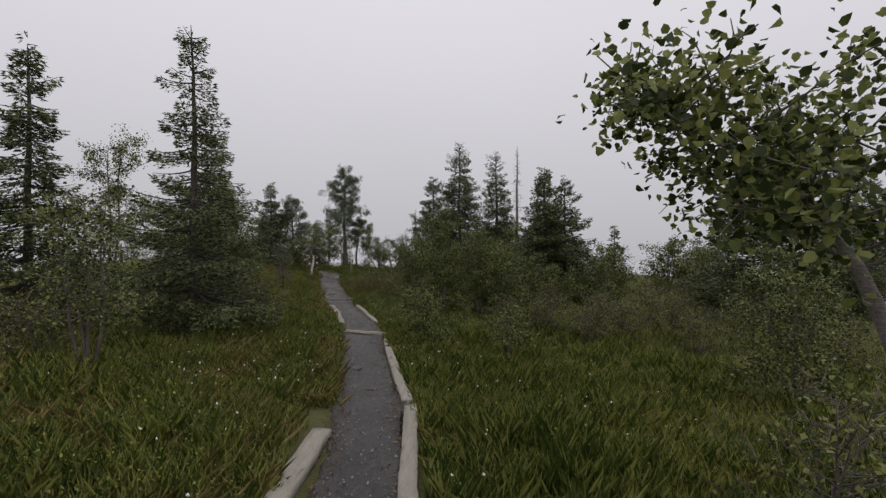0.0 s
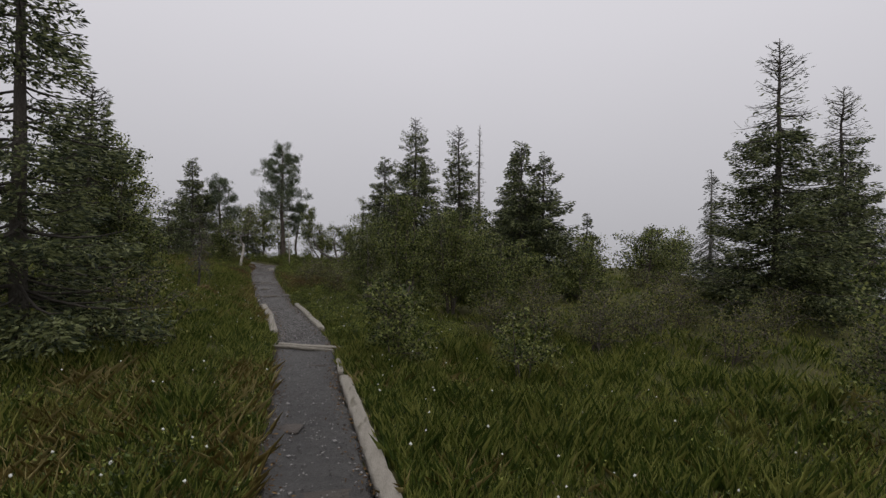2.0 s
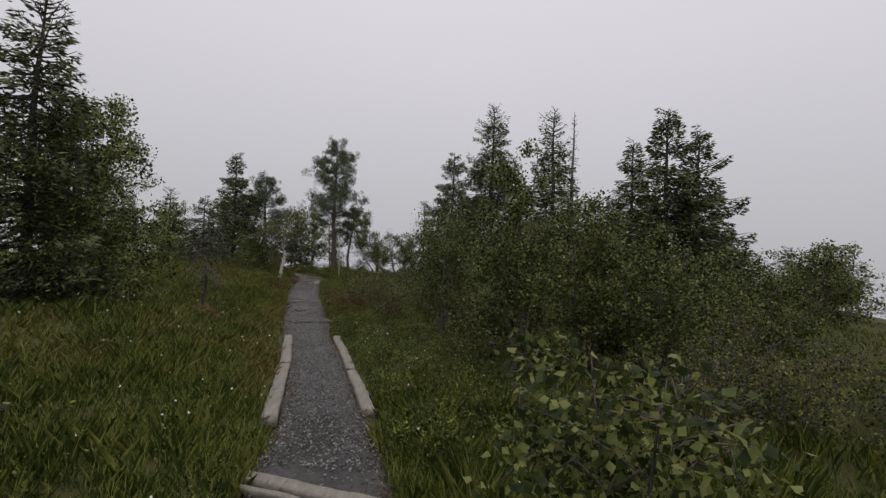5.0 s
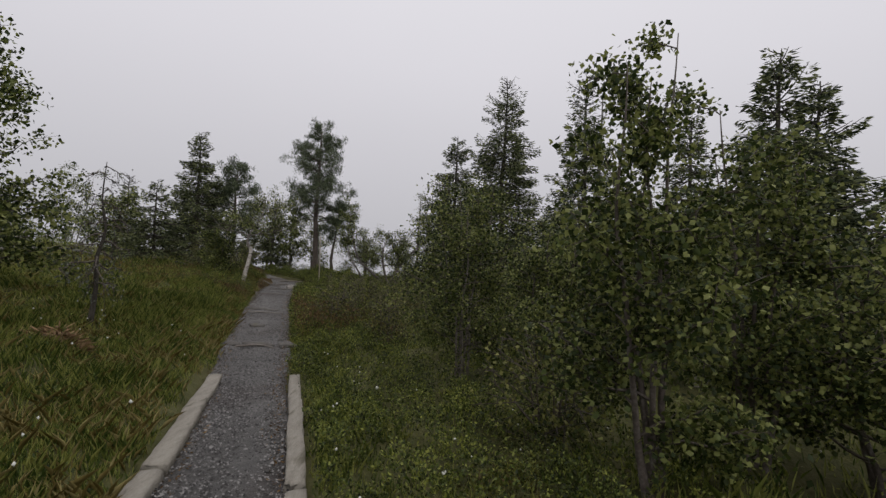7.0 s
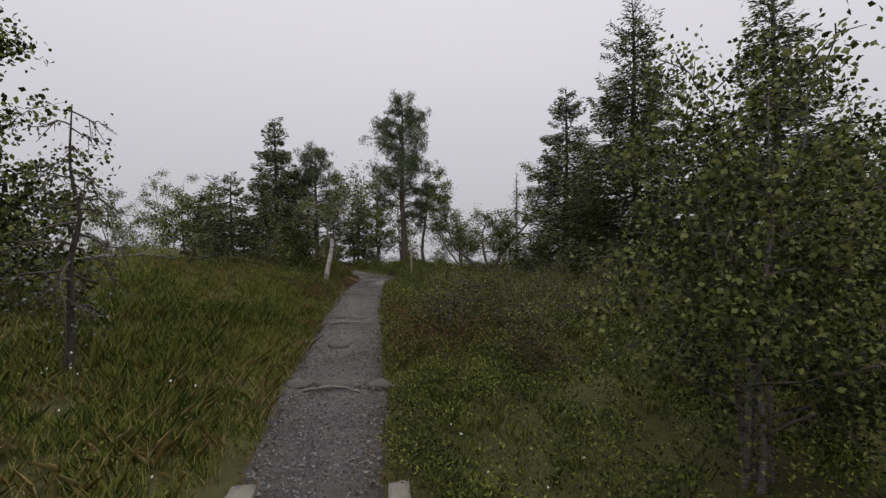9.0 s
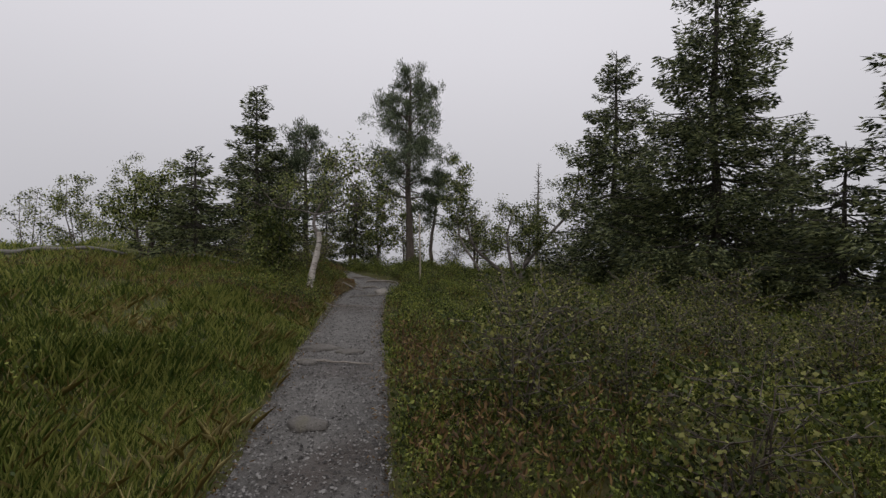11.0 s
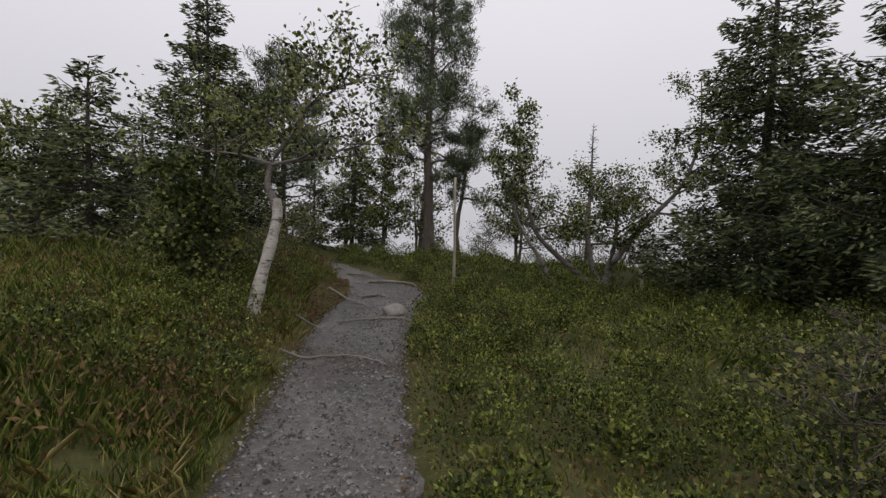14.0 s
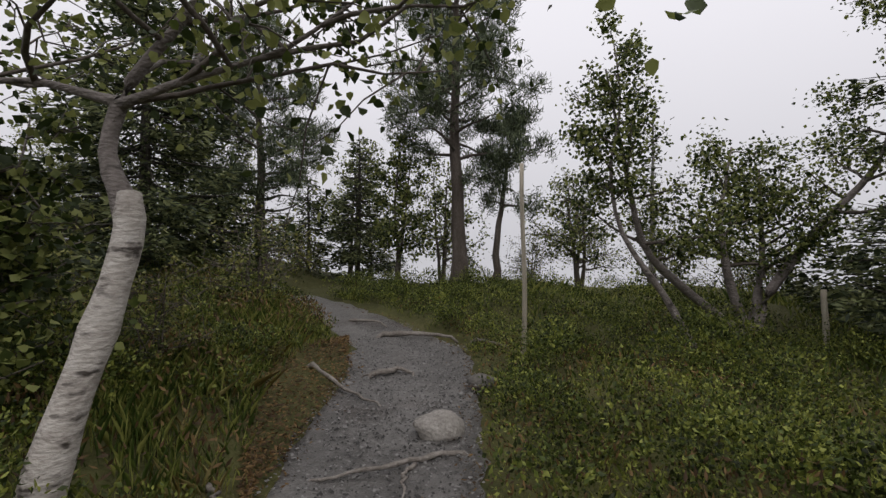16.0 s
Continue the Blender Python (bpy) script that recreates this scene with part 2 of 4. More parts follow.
def leaves(bd, pos, way, size, wide, rng, fold=0.25, oval=False, flat=1.1):
    """A folded, pointed leaf or needle spray at every pos, along way."""
    n = len(pos)
    way = unit(way)
    side = unit(np.cross(way, unit(rng.normal(size=(n, 3))) + np.array([0, 0, flat])))
    up = np.cross(way, side)
    size = np.broadcast_to(np.asarray(size, dtype=float), (n,))[:, None]
    w = size * wide * 0.5
    if oval:
        v = np.empty((n, 6, 3))
        v[:, 0] = pos
        v[:, 1] = pos + way * size * 0.22 + side * w * 0.92 + up * w * fold
        v[:, 2] = pos + way * size * 0.6 + side * w * 0.85 + up * w * fold
        v[:, 3] = pos + way * size - up * w * 0.3
        v[:, 4] = pos + way * size * 0.6 - side * w * 0.85 + up * w * fold
        v[:, 5] = pos + way * size * 0.22 - side * w * 0.92 + up * w * fold
        o = np.arange(n)[:, None] * 6
        bd.add(v.reshape(-1, 3), None, np.concatenate([o + [0, 1, 2, 3], o + [0, 3, 4, 5]]))
        return
    v = np.empty((n, 4, 3))
    v[:, 0] = pos
    v[:, 1] = pos + way * size * 0.42 + side * w + up * w * fold
    v[:, 2] = pos + way * size
    v[:, 3] = pos + way * size * 0.42 - side * w + up * w * fold
    o = np.arange(n)[:, None] * 4
    bd.add(v.reshape(-1, 3), np.concatenate([o + [0, 1, 2], o + [0, 2, 3]]))


# ---- the lie of the land ----
LINE = np.array([(-0.2, -60), (-0.2, -4), (-0.35, 0), (-0.5, 3), (-0.8, 5), (-1.27, 7.5), (-1.55, 9.1), (-1.87, 10.5), (-2.3, 12), (-3.03, 14.2), (-3.6, 16), (-4.6, 19.3),
                 (-5.1, 21), (-5.62, 23), (-5.85, 24.7), (-6.1, 25.6), (-6.9, 26.5), (-8.2, 27.3), (-11, 28.2), (-40, 40)], dtype=float)
WIDE_S = np.array([(0, 0.52), (4, 0.52), (5.5, 0.6), (7.5, 0.62), (9, 0.76), (10.5, 0.6), (12, 0.64), (14.5, 0.7), (16, 0.85), (20, 0.82), (23, 0.92), (24.7, 1.0), (25.6, 1.15), (27, 0.9), (40, 0.8)])


def path_x(y):
    return np.interp(y, LINE[:18, 1], LINE[:18, 0])


def path_dist(x, y):
    """Distance to the path's middle."""
    p = np.stack([x, y], -1)
    best = np.full(x.shape, 1e9)
    for a, b in zip(LINE[:-1], LINE[1:]):
        u = b - a
        t = np.clip(((p - a) @ u) / (u @ u), 0, 1)
        best = np.minimum(best, np.linalg.norm(p - a - t[..., None] * u, axis=-1))
    return best


def path_half(y):
    return np.interp(y, WIDE_S[:, 0], WIDE_S[:, 1]) / 2


def step(a, b, v):
    u = np.clip((v - a) / (b - a), 0, 1)
    return u * u * (3 - 2 * u)


def ground(x, y):
    x, y = np.asarray(x, dtype=float), np.asarray(y, dtype=float)
    z = np.interp(y, [-40, 0, 4.3, 8, 10.5, 15, 19, 23.5, 26, 27.2, 29.5, 31], [0.1, 0.05, 0.0, -0.15, -0.19, -0.33, -0.17, -0.02, 0.05, 0.26, 0.3, 0.25])
    d = x - path_x(y)
    dl, dr = np.maximum(-d - 0.35, 0), np.maximum(d - 0.35, 0)
    left = (0.5 * (1 - np.exp(-dl / 1.1)) + 0.02 * np.minimum(dl, 14)) * (0.25 + 0.75 * step(7, 13.5, y))
    right = -0.15 * np.minimum(dr, 3.5) * (1 - step(9, 13.5, y)) - 0.03 * np.maximum(dr - 6, 0)
    z = z + left + right
    z = z + 0.05 * np.sin(1.7 * x + 0.6 * y) * np.sin(1.3 * y - 0.4 * x) * step(0.3, 1.2, np.abs(d))
    rise = np.sin(2.3 * x + 1.1 * np.sin(1.7 * y)) * np.sin(2.1 * y + 0.9 * np.sin(2.9 * x))
    z = z + 0.10 * rise * step(0.55, 1.3, np.abs(d)) * (0.35 + 0.65 * step(9, 13, y)) * step(-3, 0, y)
    far = np.maximum(y - 30, 0) + np.maximum(-16 - x, 0) * 0.7 + np.maximum(x - 13, 0) * 0.5 + np.maximum(-12 - y, 0) * 0.5
    return z - 0.32 * far * step(0, 6, far) - 0.0


def gz(x, y):
    return float(ground(x, y))


def sheet():
    fine_x, fine_y = np.arange(-14, 9.01, 0.16), np.arange(-3, 31.01, 0.16)
    tail = np.array([1, 3, 6, 11, 20, 40, 80, 160, 320])
    xs = np.concatenate([fine_x[0] - tail[::-1], fine_x, fine_x[-1] + tail])
    ys = np.concatenate([fine_y[0] - tail[::-1], fine_y, fine_y[-1] + tail])
    gx, gy = np.meshgrid(xs, ys, indexing="ij")
    z = ground(gx, gy)
    pd = path_dist(gx, gy) - path_half(gy)
    z = z + np.where(pd < 0.02, -0.05, 0.0)
    z = z + 0.015 * np.sin(gx * 9.1 + np.sin(gy * 7)) * np.sin(gy * 8.3)
    v = np.stack([gx, gy, z], -1).reshape(-1, 3)
    a, b = len(xs), len(ys)
    i, j = np.meshgrid(np.arange(a - 1), np.arange(b - 1), indexing="ij")
    q = np.stack([i * b + j, (i + 1) * b + j, (i + 1) * b + j + 1, i * b + j + 1], -1).reshape(-1, 4)
    bd = Build()
    bd.add(v, None, q)
    tagged(new("ground", bd.mesh("ground", M_SOIL, True)), "dark peaty ground with moss between the plants", "ground", kind="structure")


def path_strip():
    """The trodden gravel path as a slightly hollow ribbon."""
    u = LINE[1:19]
    seg = np.linalg.norm(np.diff(u, axis=0), axis=1)
    s = np.concatenate([[0], np.cumsum(seg)])
    ss = np.arange(0, s[-1], 0.07)
    c = np.stack([np.interp(ss, s, u[:, 0]), np.interp(ss, s, u[:, 1])], 1)
    k = np.ones(15) / 15
    pad = np.pad(c, ((7, 7), (0, 0)), mode="edge")
    c = np.stack([np.convolve(pad[:, 0], k, "valid"), np.convolve(pad[:, 1], k, "valid")], 1)
    d = unit(np.gradient(c, axis=0))
    nrm = np.stack([d[:, 1], -d[:, 0]], 1)
    lanes = np.linspace(-1, 1, 15)
    rng = np.random.default_rng(4)
    half = path_half(c[:, 1])[:, None] + 0.03
    wob = np.convolve(rng.normal(0, 0.09, len(ss) + 8), np.ones(9) / 9, "valid")[:, None] * (np.abs(lanes) > 0.8) + rng.normal(0, 0.012, (len(ss), 15))
    off = lanes * (half + wob)
    x, y = c[:, :1] + nrm[:, :1] * off, c[:, 1:] + nrm[:, 1:] * off
    mid_z = ground(c[:, 0], c[:, 1])[:, None]
    z = mid_z + 0.012 + 0.02 * lanes ** 2 - 0.06 * (np.abs(lanes) > 0.95) + 0.008 * np.sin(x * 11 + y * 3.7) + rng.normal(0, 0.003, x.shape)
    v = np.stack([x, y, z], -1).reshape(-1, 3)
    a, b = x.shape
    i, j = np.meshgrid(np.arange(a - 1), np.arange(b - 1), indexing="ij")
    q = np.stack([i * b + j, i * b + j + 1, (i + 1) * b + j + 1, (i + 1) * b + j], -1).reshape(-1, 4)
    bd = Build()
    bd.add(v, None, q)
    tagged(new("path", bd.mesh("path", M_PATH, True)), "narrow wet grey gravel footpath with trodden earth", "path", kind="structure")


sheet()
path_strip()


# ---- trees ----
def spruce(x, y, top, r, seed, label, bare=0.0, dens=1.0, low=0.06, spray=0.10, lichen=False, gap=0.16, name="spruce_tree", group="", sink=0.35, mat=None, thick=1.0):
    rng = np.random.default_rng(seed)
    z0 = gz(x, y) - 0.03
    h = top - z0
    tree = base_at(name, x, y, z0, label, "tree", group)
    k = 14
    tz = np.linspace(0, h, k)
    bend = np.cumsum(rng.normal(0, 0.012 * h / 5, (k, 2)), axis=0)
    bend -= bend[:1]
    stem = np.column_stack([bend, tz])
    r0 = (0.012 * h + 0.02) * thick
    bd = Build()
    tube(bd, stem, r0 * (1 - tz / h) ** 0.8 + 0.006, 8)
    part("trunk", bd, M_GREY if lichen and h > 3 else M_BARK, tree, "", True)
    limbs, crown = Build(), Build()
    z = low * h
    heads = []
    while z < h * 0.985:
        f = z / h
        m = rng.integers(5, 9)
        a0 = rng.uniform(0, 6.28)
        ragged = rng.uniform(0.72, 1.12)
        for i in range(m):
            az = a0 + i * 6.283 / m + rng.normal(0, 0.3)
            prof = (1 - f) ** 0.85 * (0.62 + 0.38 * min(1, (f - low) * 8 + 0.3))
            L = r * prof * ragged * rng.uniform(0.5, 1.2) + 0.07
            if f > 1 - bare:
                L = max(L, rng.uniform(0.15, 0.55) * min(1, (1 - f) * 14))
            heads.append((z + rng.normal(0, 0.09), az, L, f))
        z += gap * rng.uniform(0.7, 1.3)
    P, W, S = [], [], []
    for z, az, L, f in heads:
        droop = rng.normal(sink, 0.12)
        base = np.array([np.interp(z, tz, stem[:, 0]), np.interp(z, tz, stem[:, 1]), z])
        d = np.array([math.cos(az), math.sin(az), 0])
        pr = np.array([-d[1], d[0], 0])
        rise = 0.45 if f > 0.8 else 0.0
        t = np.linspace(0, 1, 5)[:, None]
        ax = base + d * L * t + np.array([0, 0, 1.0]) * (L * (rise * t - droop * t * (1 - rise) + 0.28 * t * t))
        tube(limbs, ax, np.linspace(0.012 + 0.006 * L, 0.003, 5), 4)
        live = dens
        if f > 1 - bare:
            live = 0.12 * dens
            for g in rng.uniform(0.3, 0.95, 4):
                c0 = base + (ax[-1] - base) * g
                c1 = c0 + (d * 0.5 + pr * rng.choice([-1, 1]) + [0, 0, rng.uniform(-0.4, 0.6)]) * L * rng.uniform(0.15, 0.4)
                tube(limbs, bent(rng, c0, c1, 4, 0.02), np.linspace(0.006, 0.002, 4), 3)
        n = int(95 * L * live * (0.6 + L * 0.9) * (0.1 / spray) ** 1.2) + (2 if live > 0.3 else 0)
        if n < 1:
            continue
        tt = rng.uniform(0.12, 1.03, n) ** 0.8
        wd = (0.36 * L * (1.05 - tt) + 0.05)
        s = rng.uniform(-1, 1, n)
        pos = base + d * (L * tt)[:, None] + pr * (s * wd)[:, None]
        pos[:, 2] += L * (rise * tt - droop * tt * (1 - rise) + 0.28 * tt * tt) - np.abs(s) * wd * 0.35 - rng.uniform(0, 1, n) * (0.04 + 0.15 * L)
        w = d * 0.9 + pr * (np.sign(s) * 0.75)[:, None] + rng.normal(0, 0.35, (n, 3)) + [0, 0, -0.15]
        P.append(pos), W.append(w), S.append(rng.uniform(0.6, 1.35, n) * spray)
    part("branchwork", limbs, M_GREY if lichen else M_BARK, tree, kind="stuff")
    if P:
        leaves(crown, np.concatenate(P), np.concatenate(W), np.concatenate(S), 0.3, rng, flat=0.35)
        part("crown", crown, mat or (M_LICHEN if lichen else M_NEEDLE), tree, "needle-covered sprays", kind="stuff")
    return tree


def bent(rng, a, b, k, wob):
    t = np.linspace(0, 1, k)[:, None]
    p = a + (b - a) * t
    w = np.cumsum(rng.normal(0, wob, (k, 3)), axis=0)
    return p + (w - t * w[-1]) * np.sin(t * math.pi)


def birch(x, y, h, spread, seed, label, stems=1, lean=(0, 0), n_leaf=6000, leaf=0.05, r0=0.04, start=0.3, white=True, name="birch_tree", group="", paths=None, dark=None, droop=0.3, limbs_n=12, oval=False, bark=None, bare_low=False):
    """A birch or bushy broadleaf: stems, limbs, twigs and single leaves. paths: middle lines of the stems, from the base."""
    rng = np.random.default_rng(seed)
    small = h < 1.3
    z0 = gz(x, y) - 0.03
    tree = base_at(name, x, y, z0, label, "tree" if h > 1.3 else "shrub", group)
    twigs, tips, lens = Build(), [], []
    if paths is None:
        paths = []
        for i in range(stems):
            az = rng.uniform(0, 6.28)
            out = spread * (0.5 if stems > 1 else 0.1) * rng.uniform(0.5, 1.1)
            a = np.array([math.cos(az), math.sin(az), 0]) * 0.06 * (stems > 1)
            b = np.array([math.cos(az) * out + lean[0], math.sin(az) * out + lean[1], h * rng.uniform(0.8, 1.0)])
            paths.append(bent(rng, a, b, 9, 0.03 * h / 2))
    for ps in paths:
        ps = np.asarray(ps, dtype=float)
        k = 6 if small else 16
        tt = np.linspace(0, 1, k)
        o = np.linspace(0, 1, len(ps))
        st = np.stack([np.interp(tt, o, ps[:, c]) for c in range(3)], 1)
        st[1:-1] = st[1:-1] * 0.5 + (st[:-2] + st[2:]) * 0.25
        bd = Build()
        rr = r0 * (1 - (0.3 if bare_low and ps[0][2] < 0.3 else 0.86) * tt) * (1 + 0.35 * np.exp(-tt * 18)) * (1 + 0.06 * rng.normal(size=k)) * (1.0 if ps[0][2] < 0.3 else 0.6 if ps[0][2] < 1.35 else 0.3)
        tube(bd, st, rr, 5 if small else 10)
        low = ps[0][2] < 0.3
        part("trunk" if low else "bough", bd, bark or (M_BBARK if white and low else M_GBARK if white and bare_low else M_BTWIG), tree, "" if low else "dark crooked bough", True)
        if bare_low and low:
            continue
        for j in range(limbs_n):
            f = start + (1 - start) * (j + rng.uniform(0, 1)) / limbs_n
            b0 = np.array([np.interp(f, tt, st[:, c]) for c in range(3)])
            az = j * 2.4 + rng.normal(0, 0.5)
            L = spread * (1.15 - 0.7 * f) * rng.uniform(0.6, 1.15)
            b1 = b0 + np.array([math.cos(az) * L, math.sin(az) * L, L * rng.uniform(0.15, 0.9) - droop * L * 0.3])
            lim = bent(rng, b0, b1, 7, 0.035 * L + 0.008)
            if oval:
                one = Build()
                tube(one, lim, np.linspace(r0 * (1 - 0.8 * f) * 0.22 + 0.003, 0.0025, 7), 6)
                part("limb", one, M_BTWIG, tree, "", True)
            else:
                tube(twigs, lim[::3] if small else lim, np.linspace(r0 * (1 - 0.8 * f) * 0.45 + 0.003, 0.003, 3 if small else 7), 3 if small else 4)
            for q in range(4 if small else 6):
                g = rng.uniform(0.25, 1.0)
                c0 = np.array([np.interp(g, np.linspace(0, 1, 7), lim[:, c]) for c in range(3)])
                dv = unit(rng.normal(0, 1, 3) + np.array([math.cos(az), math.sin(az), 0.25]) * 1.0)
                c1 = c0 + dv * L * rng.uniform(0.25, 0.55) + [0, 0, -droop * L * 0.15]
                tw = bent(rng, c0, c1, 4, 0.02)
                tube(twigs, tw[::3] if small or not oval else tw, np.linspace(0.0045, 0.0018, 2 if small or not oval else 4), 3)
                tips.append(tw)
                lens.append(np.linalg.norm(c1 - c0))
            tips.append(lim[2:6])
            lens.append(L * 0.4)
    part("branchwork", twigs, M_BTWIG, tree, kind="stuff")
    pr = np.asarray(lens) / sum(lens)
    pick = rng.choice(len(tips), n_leaf, p=pr)
    tips = np.stack([t[:4] for t in tips])
    u = rng.uniform(0, 3, n_leaf)
    i = np.minimum(u.astype(int), 2)
    f = (u - i)[:, None]
    pos = tips[pick, i] * (1 - f) + tips[pick, i + 1] * f
    pos = pos + rng.normal(0, 1, (n_leaf, 3)) * (0.035 + 0.035 * spread)
    pos[:, 2] = np.maximum(pos[:, 2], 0.05)
    way = rng.normal(0, 0.8, (n_leaf, 3)) + [0, 0, -0.5]
    crown = Build()
    leaves(crown, pos, way, rng.uniform(0.55, 1.15, n_leaf) * leaf, 0.85, rng, 0.3, oval)
    part("crown", crown, dark or M_BIRCH_LEAF, tree, "small pointed green leaves", kind="stuff")
    return tree


def pine(x, y, top, seed, label, r0=0.13, crown_from=0.45, spread=1.2, n_limb=34, lean=0.0, red=False):
    rng = np.random.default_rng(seed)
    z0 = gz(x, y) - 0.03
    h = top - z0
    tree = base_at("pine_tree", x, y, z0, label, "tree", "pines on the crest")
    tz = np.linspace(0, 1, 12)
    w = np.cumsum(rng.normal(0, 0.03, (12, 2)), axis=0)
    st = np.column_stack([w[:, 0] - w[0, 0] + lean * tz, w[:, 1] - w[0, 1], tz * h])
    bd = Build()
    tube(bd, st, r0 * (1 - 0.85 * tz) * (1 + 0.4 * np.exp(-tz * 30)), 9)
    part("trunk", bd, M_PBARK, tree, "flaking brown-grey bark", True)
    limbs, crown = Build(), Build()
    P, W = [], []
    for j in range(n_limb):
        f = crown_from * 0.75 + (1 - crown_from * 0.75) * (j + rng.uniform(0, 1)) / n_limb
        b0 = np.array([np.interp(f, tz, st[:, c]) for c in range(3)])
        az = j * 2.4 + rng.normal(0, 0.4)
        g = (f - crown_from) / (1 - crown_from)
        L = spread * (0.55 if g < 0 else (1 - g) ** 0.5 * (0.75 + 0.25 * math.sin(g * 3.1))) * rng.uniform(0.55, 1.15) + 0.15
        b1 = b0 + np.array([math.cos(az) * L, math.sin(az) * L, L * rng.uniform(-0.15, 0.4) + 0.25 * max(g, 0)])
        lim = bent(rng, b0, b1, 6, 0.05 * L)
        tube(limbs, lim, np.linspace(0.022 * (1.2 - f) + 0.012, 0.005, 6), 5)
        if g < 0 and rng.uniform() < 0.6:
            continue
        for q in range(int(26 * L) + 8):
            t = rng.uniform(0.35, 1.05)
            c = np.array([np.interp(t, np.linspace(0, 1, 6), lim[:, a]) for a in range(3)]) + rng.normal(0, 0.13, 3) * (0.5 + L * 0.4)
            m = 30
            wd = rng.normal(0, 1, (m, 3)) + [0, 0, 0.8] + unit(c - st[6]) * 0.5
            P.append(np.repeat(c[None], m, 0) + rng.normal(0, 0.05, (m, 3)))
            W.append(wd)
    part("branchwork", limbs, M_PBARK, tree, kind="stuff")
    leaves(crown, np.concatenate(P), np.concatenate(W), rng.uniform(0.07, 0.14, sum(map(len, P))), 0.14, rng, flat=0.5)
    part("crown", crown, M_HAZED_PINE, tree, "tufts of grey-green needles, paled with fog haze", kind="stuff")
    return tree


# spruces beside the path
spruce(-4.3, 8.0, 5.3, 1.6, 11, "slender dark green spruce with drooping branches beside the meadow", dens=1.7, spray=0.075, gap=0.25, sink=0.3)
spruce(-7.3, 8.2, 5.1, 1.3, 12, "tall dark spruce at the meadow's edge", dens=1.4)
spruce(-6.5, 12.9, 4.45, 1.5, 13, "dark spruce with a thin broken top behind leafy birches", bare=0.12, dens=1.2)
spruce(3.45, 15.95, 4.3, 1.7, 14, "dense spruce with a bushy top among birches", dens=1.6)
spruce(4.2, 16.1, 3.95, 1.7, 15, "dense spruce close beside a taller one", dens=1.5)
spruce(2.4, 21.1, 5.9, 1.6, 16, "tall narrow spruce with a thin tip", bare=0.15, dens=1.2)
spruce(0.95, 24.3, 7.1, 2.5, 17, "tall spruce with a ragged broken tip", bare=0.12, dens=1.25)
spruce(-0.62, 26.1, 5.6, 2.1, 18, "dark spruce with branches down to the heath", dens=1.35, spray=0.095, low=0.02)
spruce(8.9, 12.9, 6.3, 2.2, 19, "tall half-dead spruce with a bare grey top", bare=0.3, dens=1.5, low=0.02)
spruce(13.1, 15.1, 6.0, 2.2, 20, "tall half-dead spruce with a bare grey top", bare=0.22, dens=1.2, low=0.02)
spruce(16.1, 29.5, 2.3, 1.4, 21, "small spruce on the foggy slope")
spruce(7.5, 20.5, 2.45, 0.9, 22, "small narrow spruce on the slope")
spruce(-9.8, 26.6, 5.25, 1.7, 23, "dense dark spruce on the crest", dens=1.5, low=0.03)
spruce(3.4, 26.6, 3.9, 1.6, 28, "low dense spruce in the dark of the wood", dens=1.3, low=0.01)
spruce(2.0, 22.6, 2.6, 1.3, 29, "low dense spruce in the dark of the wood", dens=1.3, low=0.01)
spruce(5.6, 24.6, 3.6, 1.6, 30, "low dense spruce in the dark of the wood", dens=1.2, low=0.01)
spruce(2.4, 28.6, 3.0, 1.5, 37, "low dense spruce in the dark of the wood", low=0.01)
spruce(0.4, 27.6, 3.4, 1.5, 35, "low dense spruce in the dark of the wood", dens=1.2, low=0.01)
spruce(12.0, 14.0, 3.6, 1.7, 36, "low dense spruce beside taller ones", dens=1.2, low=0.01)
spruce(-9.9, 24.3, 3.0, 1.2, 27, "low dense spruce behind a white birch", dens=1.4, low=0.02)
spruce(-15.4, 31.5, 4.3, 1.2, 24, "far spruce in the fog", spray=0.14, bare=0.15)
spruce(-8.3, 30.4, 3.3, 1.0, 25, "young spruce behind the path's bend", dens=1.2)
spruce(-9.3, 30.2, 2.4, 0.8, 26, "low spruce behind the path's bend")
# dead and lichen-hung trees
spruce(3.8, 23.9, 6.75, 0.5, 32, "bare grey dead spruce trunk", lichen=True, dens=0.1, low=0.5, name="dead_spruce", gap=0.2)
spruce(10.9, 17.8, 3.95, 0.9, 33, "grey dead spruce with drooping bare branches", lichen=True, dens=0.35, name="dead_spruce", sink=0.9, gap=0.12)
spruce(-2.0, 33.0, 4.3, 0.45, 34, "thin grey dead spruce rising from the fog", lichen=True, dens=0.15, name="dead_spruce", low=0.3)
# pines
pine(-6.0, 28.8, 6.2, 41, "tall pine with an open crown beside the path's bend", spread=1.5, n_limb=44)
pine(-5.45, 29.2, 3.2, 42, "thin slanting pine beside a taller one", r0=0.07, crown_from=0.6, spread=0.8, n_limb=16, lean=0.25)
pine(-8.9, 27.9, 4.3, 43, "bushy pine above the path's bend", r0=0.1, crown_from=0.35, spread=1.3)
